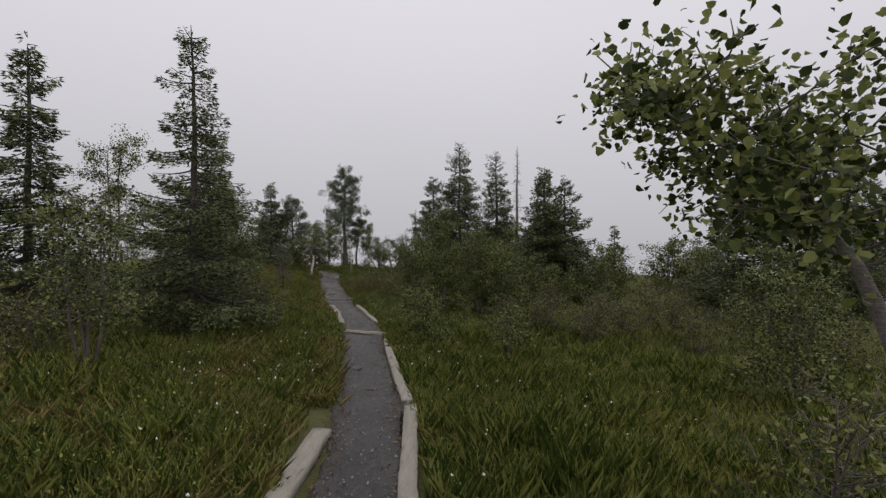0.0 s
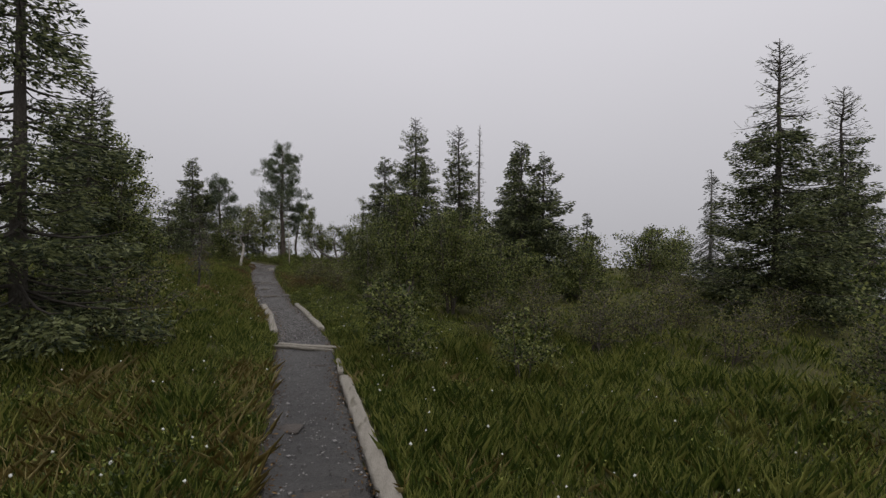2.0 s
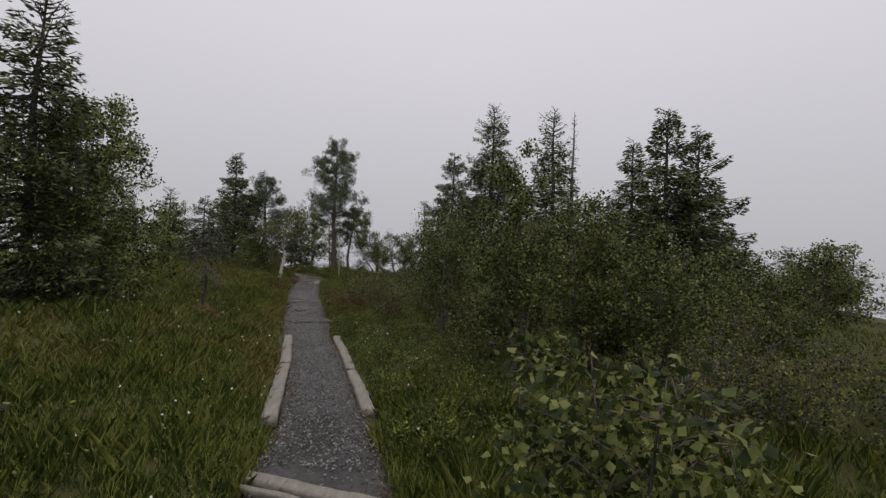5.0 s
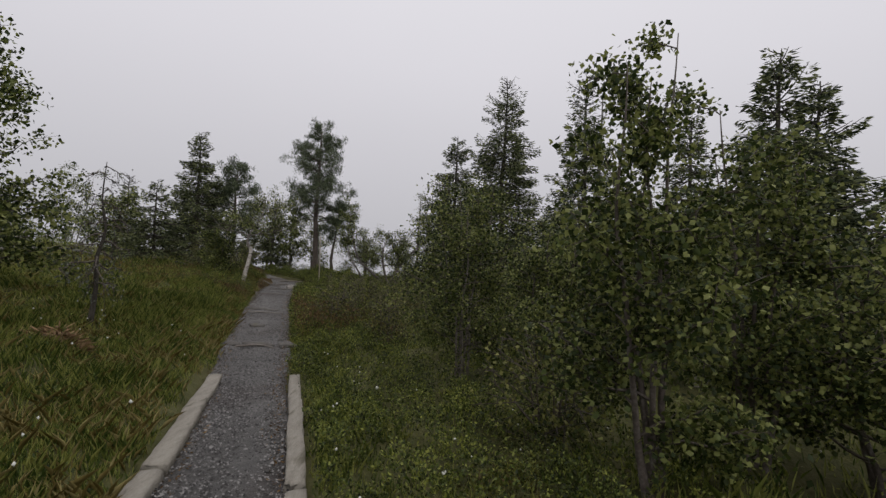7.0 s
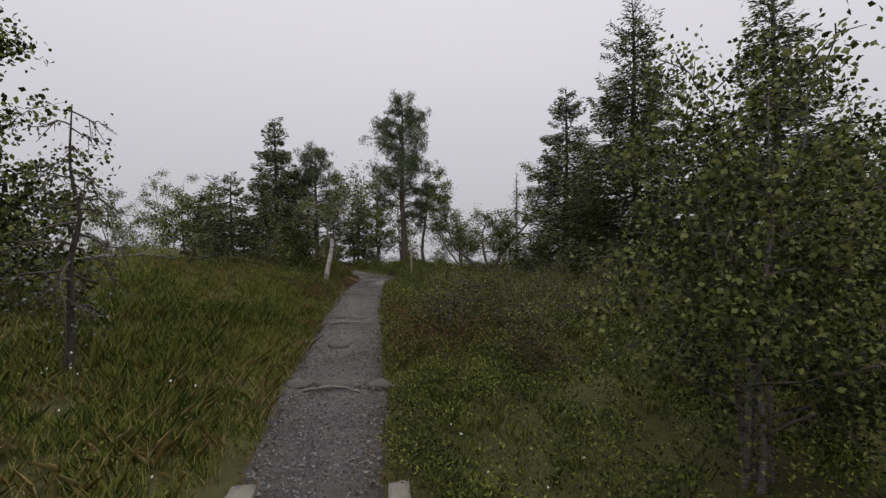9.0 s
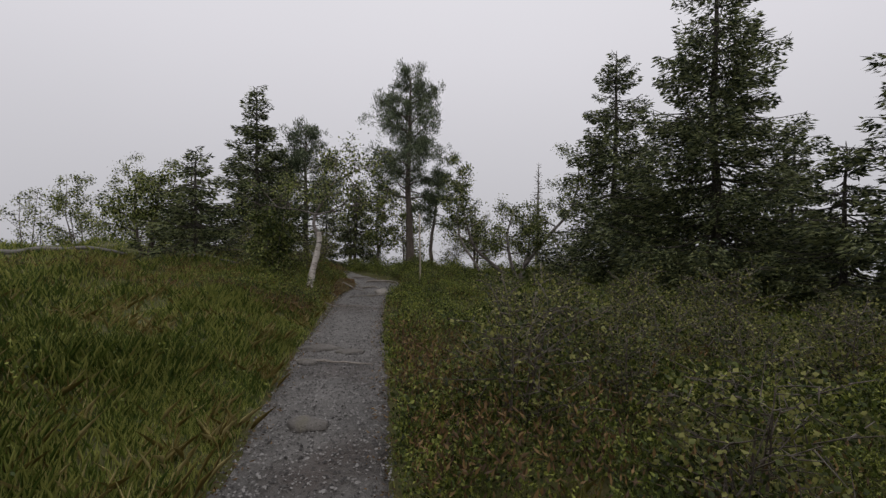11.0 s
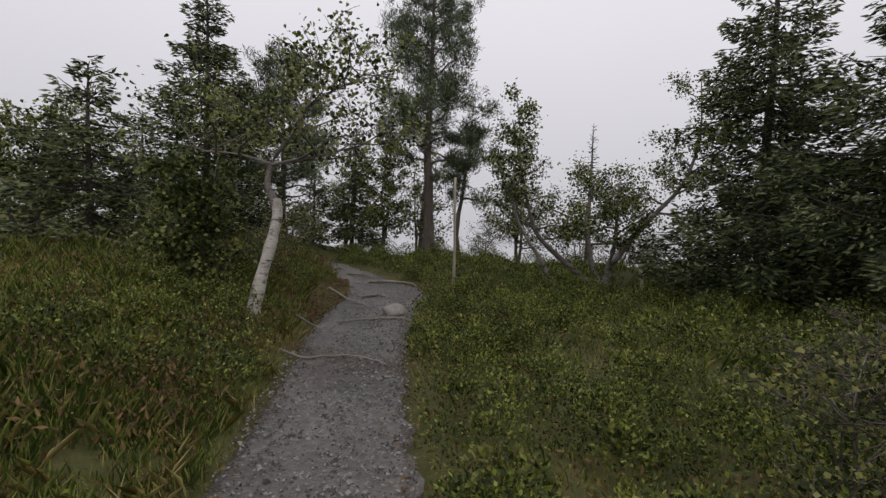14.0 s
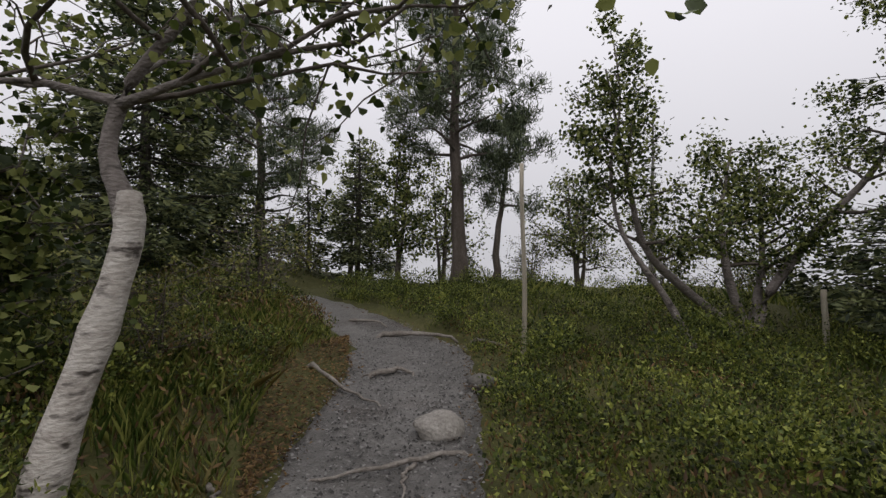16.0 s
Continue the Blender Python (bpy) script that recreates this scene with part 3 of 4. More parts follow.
# birches
birch(-6.32, 22.3, 3.3, 1.15, 51, "leaning white birch with black knots beside the path", r0=0.058, n_leaf=4000, leaf=0.043, start=0.3, limbs_n=9, oval=True, bare_low=True,
      paths=[[(0, 0, 0), (0.02, 0.1, 0.36), (0.05, 0.22, 0.68), (0.06, 0.3, 0.92), (0.03, 0.33, 1.06)], [(0.03, 0.33, 1.0), (-0.09, 0.35, 1.2), (-0.05, 0.4, 1.45), (0.14, 0.5, 1.75), (0.25, 0.6, 2.15), (0.2, 0.7, 2.5)],
             [(-0.06, 0.38, 1.37), (0.2, 0.34, 1.42), (0.6, 0.3, 1.48), (1.0, 0.4, 1.8)], [(-0.06, 0.38, 1.38), (-0.35, 0.34, 1.46), (-0.8, 0.4, 1.5), (-1.1, 0.5, 1.8)],
             [(0.16, 0.5, 1.9), (0.5, 0.6, 2.15), (0.9, 0.7, 2.3)]])
birch(-2.75, 26.4, 3.0, 1.0, 52, "many-stemmed leaning birch on the heath", r0=0.06, n_leaf=17000, leaf=0.046, start=0.42, limbs_n=14, bark=M_GBARK,
      paths=[[(0, 0, 0), (0.15, 0, 0.5), (0.7, 0.1, 1.2), (1.2, 0.1, 1.75), (1.45, 0.2, 2.5), (1.4, 0.2, 3.4)], [(0, 0, 0), (-0.2, 0, 0.6), (-0.3, 0, 1.2), (-0.1, 0.2, 2.0)],
             [(0, 0, 0), (-0.5, -0.1, 0.4), (-1.1, -0.3, 0.9), (-1.3, -0.5, 1.7), (-1.5, -0.6, 2.6)], [(0, 0, 0), (0.25, 0.3, 0.8), (0.3, 0.5, 1.8)]])
birch(2.5, 2.2, 2.6, 0.95, 53, "grey-barked birch leaning over the meadow by the path", r0=0.046, n_leaf=4400, leaf=0.046, start=0.46, limbs_n=26, oval=True, bark=M_GBARK,
      paths=[[(0, 0, 0), (-0.25, -0.1, 0.75), (-0.5, -0.2, 1.3), (-0.66, -0.2, 1.72), (-0.82, -0.18, 2.02), (-1.05, -0.22, 2.2), (-1.35, -0.25, 2.36), (-1.8, -0.3, 2.55)]])
birch(2.05, 2.5, 1.15, 0.5, 96, "sparse dark twiggy birch shrub under a leaning birch", stems=4, n_leaf=700, r0=0.012, start=0.15, leaf=0.04, white=False, name="birch_shrub")
birch(4.7, 6.2, 2.1, 0.75, 93, "dark leafy birch at the meadow's edge", stems=4, n_leaf=9000, r0=0.02, start=0.08, leaf=0.042, white=False)
birch(-0.9, 14.75, 2.25, 0.72, 54, "bushy birch with several pale stems", stems=5, n_leaf=17000, r0=0.016, start=0.12, limbs_n=11, leaf=0.034, bark=M_GBARK)
birch(0.95, 12.7, 2.65, 0.62, 156, "broad leafy birch in front of spruces", stems=5, n_leaf=12000, r0=0.022, start=0.1, limbs_n=10, white=False, leaf=0.042)
birch(0.05, 12.2, 2.9, 0.58, 155, "dense leafy birch bush beside the path", stems=5, n_leaf=13000, r0=0.022, start=0.1, limbs_n=10, white=False, leaf=0.042)
birch(1.7, 12.5, 1.75, 0.9, 56, "dense leafy birch bush", stems=5, n_leaf=12000, r0=0.022, start=0.08, limbs_n=10, white=False, leaf=0.042)
birch(0.4, 16.2, 1.8, 0.75, 57, "leafy birch in front of spruces", stems=4, n_leaf=12000, r0=0.025, start=0.08, leaf=0.048, white=False)
birch(1.9, 14.9, 2.0, 0.75, 58, "leafy birch in front of spruces", stems=4, n_leaf=12000, r0=0.025, start=0.08, leaf=0.048)
birch(3.3, 14.2, 1.4, 0.75, 70, "leafy birch bush at the wood's edge", stems=4, n_leaf=11000, r0=0.022, start=0.05, leaf=0.048, white=False)
birch(4.9, 15.0, 1.5, 0.8, 71, "leafy birch bush at the wood's edge", stems=4, n_leaf=9000, r0=0.022, start=0.05, leaf=0.048, white=False)
birch(-8.0, 16.5, 4.2, 1.5, 59, "round leafy birch on the meadow's edge", stems=4, n_leaf=15000, r0=0.035, start=0.06, leaf=0.075, white=False)
birch(-6.0, 13.2, 3.1, 0.95, 72, "leafy birch in front of a dark spruce", stems=4, n_leaf=13000, r0=0.03, start=0.05, leaf=0.048, white=False)
birch(-7.8, 10.8, 4.6, 1.1, 60, "tall slim birch behind spruces", stems=2, n_leaf=9000, start=0.3, leaf=0.048, white=False)
birch(-3.8, 5.0, 2.1, 0.6, 61, "thin crooked young birch in the grass", stems=4, n_leaf=3600, r0=0.02, start=0.3, white=False, leaf=0.04)
birch(-0.34, 8.3, 1.15, 0.42, 62, "low leafy birch shrub beside the path", stems=5, n_leaf=3200, r0=0.01, start=0.15, white=False, leaf=0.042, name="birch_shrub", limbs_n=7)
birch(1.23, 8.12, 1.0, 0.35, 63, "thin leafy shrub in the wet grass", stems=3, n_leaf=1300, r0=0.012, start=0.3, white=False, leaf=0.042, name="birch_shrub", limbs_n=7)
birch(-19.6, 33.5, 6.2, 1.9, 64, "round birch on the foggy crest", stems=3, n_leaf=9000, start=0.15, leaf=0.08, lean=(0.2, 0), white=False)
birch(-11.7, 24.9, 2.3, 0.9, 65, "low leaning birch on the crest", stems=3, n_leaf=5000, start=0.2, leaf=0.07, white=False)
birch(-22.0, 33.0, 5.4, 1.6, 73, "far round birch in the fog", stems=3, n_leaf=6000, start=0.15, leaf=0.09, white=False)
birch(-25.0, 33.0, 5.6, 1.7, 91, "far round birch in the fog", stems=3, n_leaf=4000, start=0.1, leaf=0.09, white=False)
birch(-23.5, 36.0, 6.0, 1.7, 92, "far round birch in the fog", stems=3, n_leaf=5000, start=0.1, leaf=0.08, white=False)
birch(-7.3, 29.6, 2.9, 0.8, 66, "slim birch above the path's bend", stems=2, n_leaf=5000, start=0.25, leaf=0.065, white=False)
birch(-4.0, 29.5, 2.0, 0.9, 67, "low twisted birch on the crest", stems=4, n_leaf=5000, start=0.25, leaf=0.048, white=False)
birch(-3.5, 25.75, 2.9, 0.5, 68, "slim crooked birch with a bare bowed stem", r0=0.035, n_leaf=2200, leaf=0.048, start=0.55, limbs_n=13, bark=M_GBARK,
      paths=[[(0, 0, 0), (-0.2, 0, 0.42), (-0.42, 0, 0.72), (-0.66, 0.02, 1.1), (-0.72, 0.05, 1.7), (-0.6, 0, 2.2), (-0.7, 0, 2.85)]])
birch(-7.2, 22.8, 1.3, 0.42, 69, "leafy birch bush with thin grey stems beside a white birch", stems=4, n_leaf=5000, r0=0.02, start=0.1, leaf=0.055, white=False, bark=M_GBARK)

birch(-8.9, 31.4, 3.2, 1.0, 74, "slim pale birch in the fog behind the bend", stems=3, n_leaf=4000, start=0.2, leaf=0.07, white=False)
birch(-6.7, 31.2, 2.8, 1.0, 75, "slim birch in the fog behind the bend", stems=3, n_leaf=3500, start=0.2, leaf=0.07, white=False)
birch(-11.8, 30.4, 3.0, 1.1, 76, "slim birch in the fog on the crest", stems=3, n_leaf=4500, start=0.15, leaf=0.07, white=False)
birch(9.4, 19.6, 2.4, 1.1, 77, "round birch on the foggy slope", stems=4, n_leaf=5000, start=0.05, leaf=0.08, white=False)
birch(12.2, 22.4, 2.3, 1.2, 78, "round birch on the foggy slope", stems=4, n_leaf=5000, start=0.05, leaf=0.08, white=False)
birch(14.5, 25.5, 2.0, 1.2, 79, "round birch on the foggy slope", stems=4, n_leaf=4000, start=0.05, leaf=0.09, white=False)
birch(6.6, 18.6, 2.1, 1.0, 90, "round birch on the foggy slope", stems=4, n_leaf=5000, start=0.05, leaf=0.07, white=False)

birch(2.6, 17.8, 2.6, 1.0, 94, "dense leafy birch in the dark of the wood", stems=4, n_leaf=9000, start=0.05, leaf=0.065, white=False)
birch(1.3, 17.0, 2.4, 1.0, 95, "dense leafy birch in the dark of the wood", stems=4, n_leaf=7000, start=0.05, leaf=0.048, white=False)
spruce(4.3, 19.6, 4.6, 1.5, 38, "dark spruce in the wood behind birches", dens=1.2, low=0.01)

birch(-5.2, 15.1, 1.95, 0.5, 31, "small dying spruce with bare crooked grey lichen-hung branches", r0=0.03, n_leaf=750, leaf=0.032, start=0.22, limbs_n=22, droop=2.9, bark=M_BARK, dark=M_LICHEN, name="dead_spruce",
      paths=[[(0, 0, 0), (0.05, 0, 0.5), (0.02, 0, 0.85), (0.1, 0.03, 1.15), (0.03, 0, 1.5), (0.06, 0, 1.95)]])

# shrubs at the wood's edge, four kinds repeated
KINDS = [birch(3.0, 9.6, 0.95, 0.5, 80 + i, "leafy willow and birch shrub at the wood's edge", stems=6, n_leaf=2000, r0=0.01, start=0.05, white=False, leaf=0.034, dark=M_WILLOW,
               name="willow_shrub", group="shrubs at the wood's edge", limbs_n=7) for i in range(4)]
SPOTS = random.Random(5)
for i, (x, y) in enumerate([(4.1, 10.6), (5.4, 9.9), (6.9, 8.2), (7.4, 6.6), (3.6, 11.2), (5.0, 11.4), (6.8, 10.6), (2.9, 12.9), (4.4, 12.9), (6.4, 12.6),
                            (8.2, 9.6), (8.0, 11.6), (7.9, 7.6), (-5.3, 9.4), (-4.4, 9.0), (-6.3, 9.9), (-6.4, 6.6), (-5.4, 6.3), (-4.6, 7.7), (-3.3, 8.3),
                            (-0.3, 13.2), (1.5, 10.9), (2.3, 11.6), (-1.9, 17.0), (-2.3, 19.0), (-1.2, 18.3), (-1.5, 20.3), (-0.6, 16.4), (-2.2, 21.4),
                            (-8.1, 23.6), (-7.7, 25.6), (-6.9, 23.4), (-2.0, 28.6), (8.6, 18.6), (10.5, 20.5), (12.4, 19), (7.4, 14.2), (6.1, 17.5), (11.5, 16.5), (9.0, 16.2), (13.5, 21), (8.0, 21.5),
                            (-2.75, 18.2), (-2.5, 18.8), (-2.1, 18.1), (-1.6, 18.9), (-1.0, 19.4), (-2.8, 19.6), (-0.4, 18.7), (-1.9, 19.8), (-0.6, 20.1), (-3.0, 20.4), (0.2, 19.5), (-1.2, 21.2), (0.6, 20.6), (0.9, 18.4), (-0.2, 21.8), (-2.9, 17.5),
                            (-4.9, 30.3), (-6.2, 30.6), (-7.9, 31.2), (-10.6, 30.4), (-12.4, 29.6), (-2.6, 30.0), (-9.2, 29.4), (-1.2, 29.2)]):
    src = KINDS[i % 4]
    k = SPOTS.uniform(0.75, 1.2) * (0.8 if 17 < y < 25 and x < 3 else 1.0)
    m = pose(x, y, gz(x, y) - 0.03, 0, 0, SPOTS.uniform(0, 360)) @ Matrix.Scale(k, 4)
    copy_thing(src, m)
for i, k in enumerate(KINDS):
    x, y = ((3.2, 10.3), (2.4, 11.1), (5.8, 11.9), (7.2, 8.9))[i]
    k.location = (x, y, gz(x, y) - 0.03)


# ---- boards, planks, stones and roots of the path ----
def board(x0, y0, x1, y1, width, thick, seed, label, lift=0.035, name="edging_board", group="boards along the path", mat=M_BOARD):
    """A weathered, slightly warped plank with worn edges and a split end."""
    rng = np.random.default_rng(seed)
    z0, z1 = gz(x0, y0), gz(x1, y1)
    a, b = np.array([x0, y0, z0 + lift]), np.array([x1, y1, z1 + lift])
    n = max(6, int(np.linalg.norm(b - a) / 0.08))
    d = unit(b - a)
    s = np.array([d[1], -d[0], 0])
    up = np.cross(s, d)
    c = 0.12 * thick
    sec = np.array([(-1, -1), (1, -1), (1, 0.6), (0.9, 1), (0.3, 1.03), (-0.3, 1.0), (-0.9, 1), (-1, 0.6)], dtype=float) * [width / 2, thick / 2]
    t = np.linspace(0, 1, n)
    sag = np.convolve(rng.normal(0, 0.012, n + 6), np.ones(7) / 7, "valid")
    wv = np.convolve(rng.normal(0, 0.012, n + 6), np.ones(7) / 7, "valid")
    ctr = a + (b - a) * t[:, None] + s * wv[:, None] + up * sag[:, None]
    v = ctr[:, None] + s * sec[None, :, :1] + up * sec[None, :, 1:] + rng.normal(0, c * 0.25, (n, 8, 3))
    v[0] += d * rng.uniform(-0.02, 0.02, (8, 1))
    v[-1] += d * rng.uniform(-0.025, 0.025, (8, 1))
    i, j = np.meshgrid(np.arange(n - 1), np.arange(8), indexing="ij")
    j2 = (j + 1) % 8
    q = np.stack([i * 8 + j, i * 8 + j2, (i + 1) * 8 + j2, (i + 1) * 8 + j], -1).reshape(-1, 4)
    e = (n - 1) * 8
    caps = [(0, 3, 2, 1), (0, 7, 4, 3), (7, 6, 5, 4), (e, e + 1, e + 2, e + 3), (e, e + 3, e + 4, e + 7), (e + 7, e + 4, e + 5, e + 6)]
    bd = Build()
    bd.add(v.reshape(-1, 3), None, np.concatenate([q, np.array(caps)]))
    return tagged(new(name, bd.mesh(name, mat)), label, "board", group)


EDGE = "weathered grey-brown edging board along the gravel path"
board(-0.95, 1.3, -0.96, 3.7, 0.16, 0.07, 1, "wide pale weathered edging board with a sawn end")
board(-0.11, 1.3, -0.30, 4.3, 0.12, 0.08, 2, "weathered split edging board sunk in the grass")
board(-0.34, 4.45, -0.88, 7.45, 0.11, 0.08, 3, EDGE)
board(-0.93, 7.65, -1.02, 8.3, 0.06, 0.07, 4, "short rotten stub of edging board in the grass")
board(-2.2, 10.2, -2.72, 12.1, 0.12, 0.08, 5, EDGE)
board(-2.73, 12.15, -3.42, 14.4, 0.13, 0.08, 6, EDGE)
board(-1.5, 10.5, -1.93, 12.0, 0.11, 0.09, 7, EDGE)
board(-1.94, 12.05, -2.67, 14.55, 0.11, 0.09, 8, EDGE)
board(-2.0, 9.3, -1.1, 9.03, 0.10, 0.06, 9, "weathered timber step laid across the path", 0.028, "timber_step", "timber steps")
board(-1.98, 9.17, -1.12, 8.9, 0.04, 0.04, 10, "thin split timber lying before a step", 0.03, "timber_step", "timber steps")
board(-1.75, 8.22, -1.0, 8.14, 0.06, 0.04, 11, "worn timber sunk across the path", -0.004, "timber_step", "timber steps", M_WETWOOD)
board(-1.12, 5.05, -0.6, 5.1, 0.10, 0.04, 12, "worn timber sunk across the path", -0.002, "timber_step", "timber steps", M_WETWOOD)
board(-1.2, 6.1, -1.08, 6.08, 0.16, 0.02, 13, "small dark wet board scrap lying on the path", 0.010, "board_scrap", "timber steps", M_WETWOOD)


def rock(x, y, rx, ry, rz, seed, label, sink=0.4, turn=0, mat=M_ROCK):
    bm = bmesh.new()
    bmesh.ops.create_icosphere(bm, subdivisions=3, radius=1)
    off = Vector((seed * 3.1, seed, 0))
    for v in bm.verts:
        k = 1 + 0.28 * noise.noise(v.co * 1.3 + off) + 0.10 * noise.noise(v.co * 4 + off)
        v.co = Vector((v.co.x * rx * k, v.co.y * ry * k, max(v.co.z, -0.7) * rz * k))
    me = bpy.data.meshes.new("stone")
    bm.to_mesh(me)
    bm.free()
    me.materials.append(mat)
    me.polygons.foreach_set("use_smooth", np.ones(len(me.polygons), dtype=bool))
    ob = new("stone", me)
    ob.matrix_world = pose(x, y, gz(x, y) + 0.02 + rz * (0.45 - sink), 0, 0, turn)
    return tagged(ob, label, "stone", "stones on the path")


rock(-5.44, 23.75, 0.14, 0.10, 0.085, 1, "rounded pale grey stone at the path's edge", 0.15, 15, M_PALE)
rock(-5.3, 24.6, 0.10, 0.08, 0.08, 2, "small mossy stone in the heath beside the path")
rock(-4.15, 17.55, 0.14, 0.09, 0.05, 3, "flat stone sunk in the gravel path")
rock(-4.0, 16.15, 0.12, 0.10, 0.05, 4, "flat stone in a row across the path", 0.4)
rock(-3.25, 16.2, 0.14, 0.08, 0.06, 5, "mossy stone in a row across the path", 0.4)
rock(-3.65, 16.2, 0.22, 0.07, 0.045, 6, "long flat stone in a row across the path", 0.4)
rock(-4.85, 19.35, 0.22, 0.09, 0.06, 7, "long flat stone across the path's edge", 0.6, 20)
rock(-4.5, 19.3, 0.14, 0.07, 0.04, 8, "flat stone sunk in the gravel path", 0.6, 20)
rock(-4.75, 18.85, 0.10, 0.07, 0.04, 9, "small stone at the path's edge", 0.4)


def root(pts, r, seed, label="gnarled bare root lying across the path"):
    rng = np.random.default_rng(seed)
    p = np.asarray(pts, dtype=float)
    o, t = np.linspace(0, 1, len(p)), np.linspace(0, 1, 14)
    x, y = np.interp(t, o, p[:, 0]) + rng.normal(0, 0.012, 14), np.interp(t, o, p[:, 1]) + rng.normal(0, 0.012, 14)
    z = ground(x, y) + 0.016 + r * 0.5 + 0.02 * np.sin(t * math.pi) - 0.05 * (np.abs(t - 0.5) > 0.46)
    bd = Build()
    tube(bd, np.column_stack([x, y, z]), 0.72 * r * (1.15 - 0.7 * t) * rng.uniform(0.8, 1.2, 14), 7)
    tagged(new("root", bd.mesh("root", M_ROOT, True)), label, "root", "roots on the path")


root([(-6.55, 24.45), (-6.2, 24.25), (-5.85, 24.1)], 0.02, 1)
root([(-6.15, 24.62), (-5.95, 24.8), (-5.8, 24.72)], 0.028, 2)
root([(-5.95, 24.82), (-6.1, 24.7), (-6.2, 24.6)], 0.016, 3)
root([(-6.5, 26.0), (-6.1, 26.03), (-5.65, 25.95)], 0.04, 4)
root([(-7.0, 26.45), (-6.7, 26.4), (-6.5, 26.35)], 0.025, 5)
root([(-5.25, 23.55), (-5.5, 23.4), (-5.75, 23.25), (-5.95, 23.15)], 0.018, 6)
root([(-5.5, 23.4), (-5.52, 23.25), (-5.48, 23.1)], 0.014, 7)
root([(-6.2, 22.9), (-6.05, 22.8), (-5.9, 22.85)], 0.016, 8)
root([(-5.5, 26.0), (-5.3, 25.9), (-5.1, 25.8)], 0.03, 9)
root([(-3.9, 16.0), (-3.6, 16.1), (-3.35, 16.05)], 0.022, 10)
root([(-4.9, 18.9), (-4.5, 18.85), (-4.1, 18.9)], 0.02, 11)
root([(-5.9, 21.9), (-5.4, 22.1), (-5.0, 22.0)], 0.012, 13)


def stake(x, y, top, r, label):
    z0 = gz(x, y) - 0.05
    bd = Build()
    t = np.linspace(0, 1, 9)
    tube(bd, np.column_stack([0.015 * np.sin(t * 5), 0.01 * np.cos(t * 4), t * (top - z0)]), r * (1 - 0.15 * t), 8)
    ob = new("marker_stake", bd.mesh("marker_stake", M_STAKE, True))
    ob.location = (x, y, z0)
    tagged(ob, label, "stake")


stake(-5.0, 25.3, 1.72, 0.021, "thin pale wooden trail stake standing in the heath")

stake(-2.2, 26.2, 0.62, 0.03, "short dark wooden post in the heath")


def log(x0, y0, x1, y1, r, seed, label):
    rng = np.random.default_rng(seed)
    t = np.linspace(0, 1, 16)
    x, y = x0 + (x1 - x0) * t, y0 + (y1 - y0) * t
    z = ground(x, y) + r * 0.9 + 0.03 * np.sin(t * 6) + 0.05
    bd = Build()
    tube(bd, np.column_stack([x, y, z]), r * (1 - 0.5 * t) * rng.uniform(0.9, 1.1, 16), 8)
    tagged(new("fallen_log", bd.mesh("fallen_log", M_GREY, True)), label, "log")


log(-15.2, 23.9, -11.9, 24.6, 0.07, 1, "bleached fallen trunk lying on the heath")
log(-9.8, 23.6, -8.6, 23.9, 0.04, 2, "thin grey fallen branch lying in the heath")
log(-4.5, 6.1, -3.4, 5.7, 0.018, 3, "thin broken branch lying in the grass")


# ---- ground cover ----
def blades(bd, x, y, height, wide, rng, lean=0.5):
    """Grass: a bent, tapering blade at each place."""
    n = len(x)
    z = ground(x, y) - 0.02
    az = rng.uniform(0, 6.283, n)
    d = np.stack([np.cos(az), np.sin(az), np.zeros(n)], 1)
    s = np.stack([-d[:, 1], d[:, 0], np.zeros(n)], 1) * (wide * 0.5)[:, None]
    ln = (rng.uniform(0.1, 1.0, n) * lean * height)[:, None]
    p = np.stack([x, y, z], 1)
    up = np.array([0, 0, 1.0]) * height[:, None]
    v = np.empty((n, 4, 3))
    m = p + up * 0.45 + d * ln * 0.25
    v[:, 0] = p
    v[:, 1], v[:, 3] = m + s, m - s
    v[:, 2] = p + up * (1 - 0.25 * rng.uniform(0, 1, n))[:, None] + d * ln
    o = np.arange(n)[:, None] * 4
    bd.add(v.reshape(-1, 3), np.concatenate([o + [0, 1, 2], o + [0, 2, 3]]))


def clear(x, y, rng, room=0.02):
    """Where plants may grow: off the path, its boards and the bare bank above the roots."""
    edge = path_half(y) + room + rng.uniform(0, 0.06, len(x))
    lhs = x < path_x(y)
    edge = edge + np.where(y < 4.4, np.where(lhs, 0.25, 0.13), 0.0) + np.where((y > 10.1) & (y < 14.7), 0.12, 0.0) + np.where((y > 4.4) & (y < 7.6) & ~lhs, 0.13, 0.0)
    bank = (y > 23.0) & (y < 25.4) & (x < path_x(y))
    return path_dist(x, y) > edge + np.where(bank, 0.30 * np.sin((y - 23.0) / 2.4 * math.pi), 0.0)


def tufts(rng, n, y0, y1, reach, side=0):
    """Places of tufts, thinning out away from the path; side: -1 left, 1 right, 0 both."""
    y = rng.uniform(y0, y1, n)
    d = rng.exponential(reach, n)
    s = np.where(rng.uniform(size=n) < 0.5, -1, 1) if side == 0 else np.full(n, side)
    x = path_x(y) + s * (path_half(y) + 0.03 + d)
    ok = clear(x, y, rng)
    return x[ok], y[ok], np.abs(d[ok])


def spread_out(rng, x, y, d, per, rad):
    """per plants round each tuft."""
    k = np.repeat(np.arange(len(x)), per)
    r = np.abs(rng.normal(0, 1, len(k))) * rad * (1 + 0.15 * d[k])
    a = rng.uniform(0, 6.283, len(k))
    px, py = x[k] + np.cos(a) * r, y[k] + np.sin(a) * r
    ok = clear(px, py, rng, -0.03)
    return px[ok], py[ok], d[k][ok]


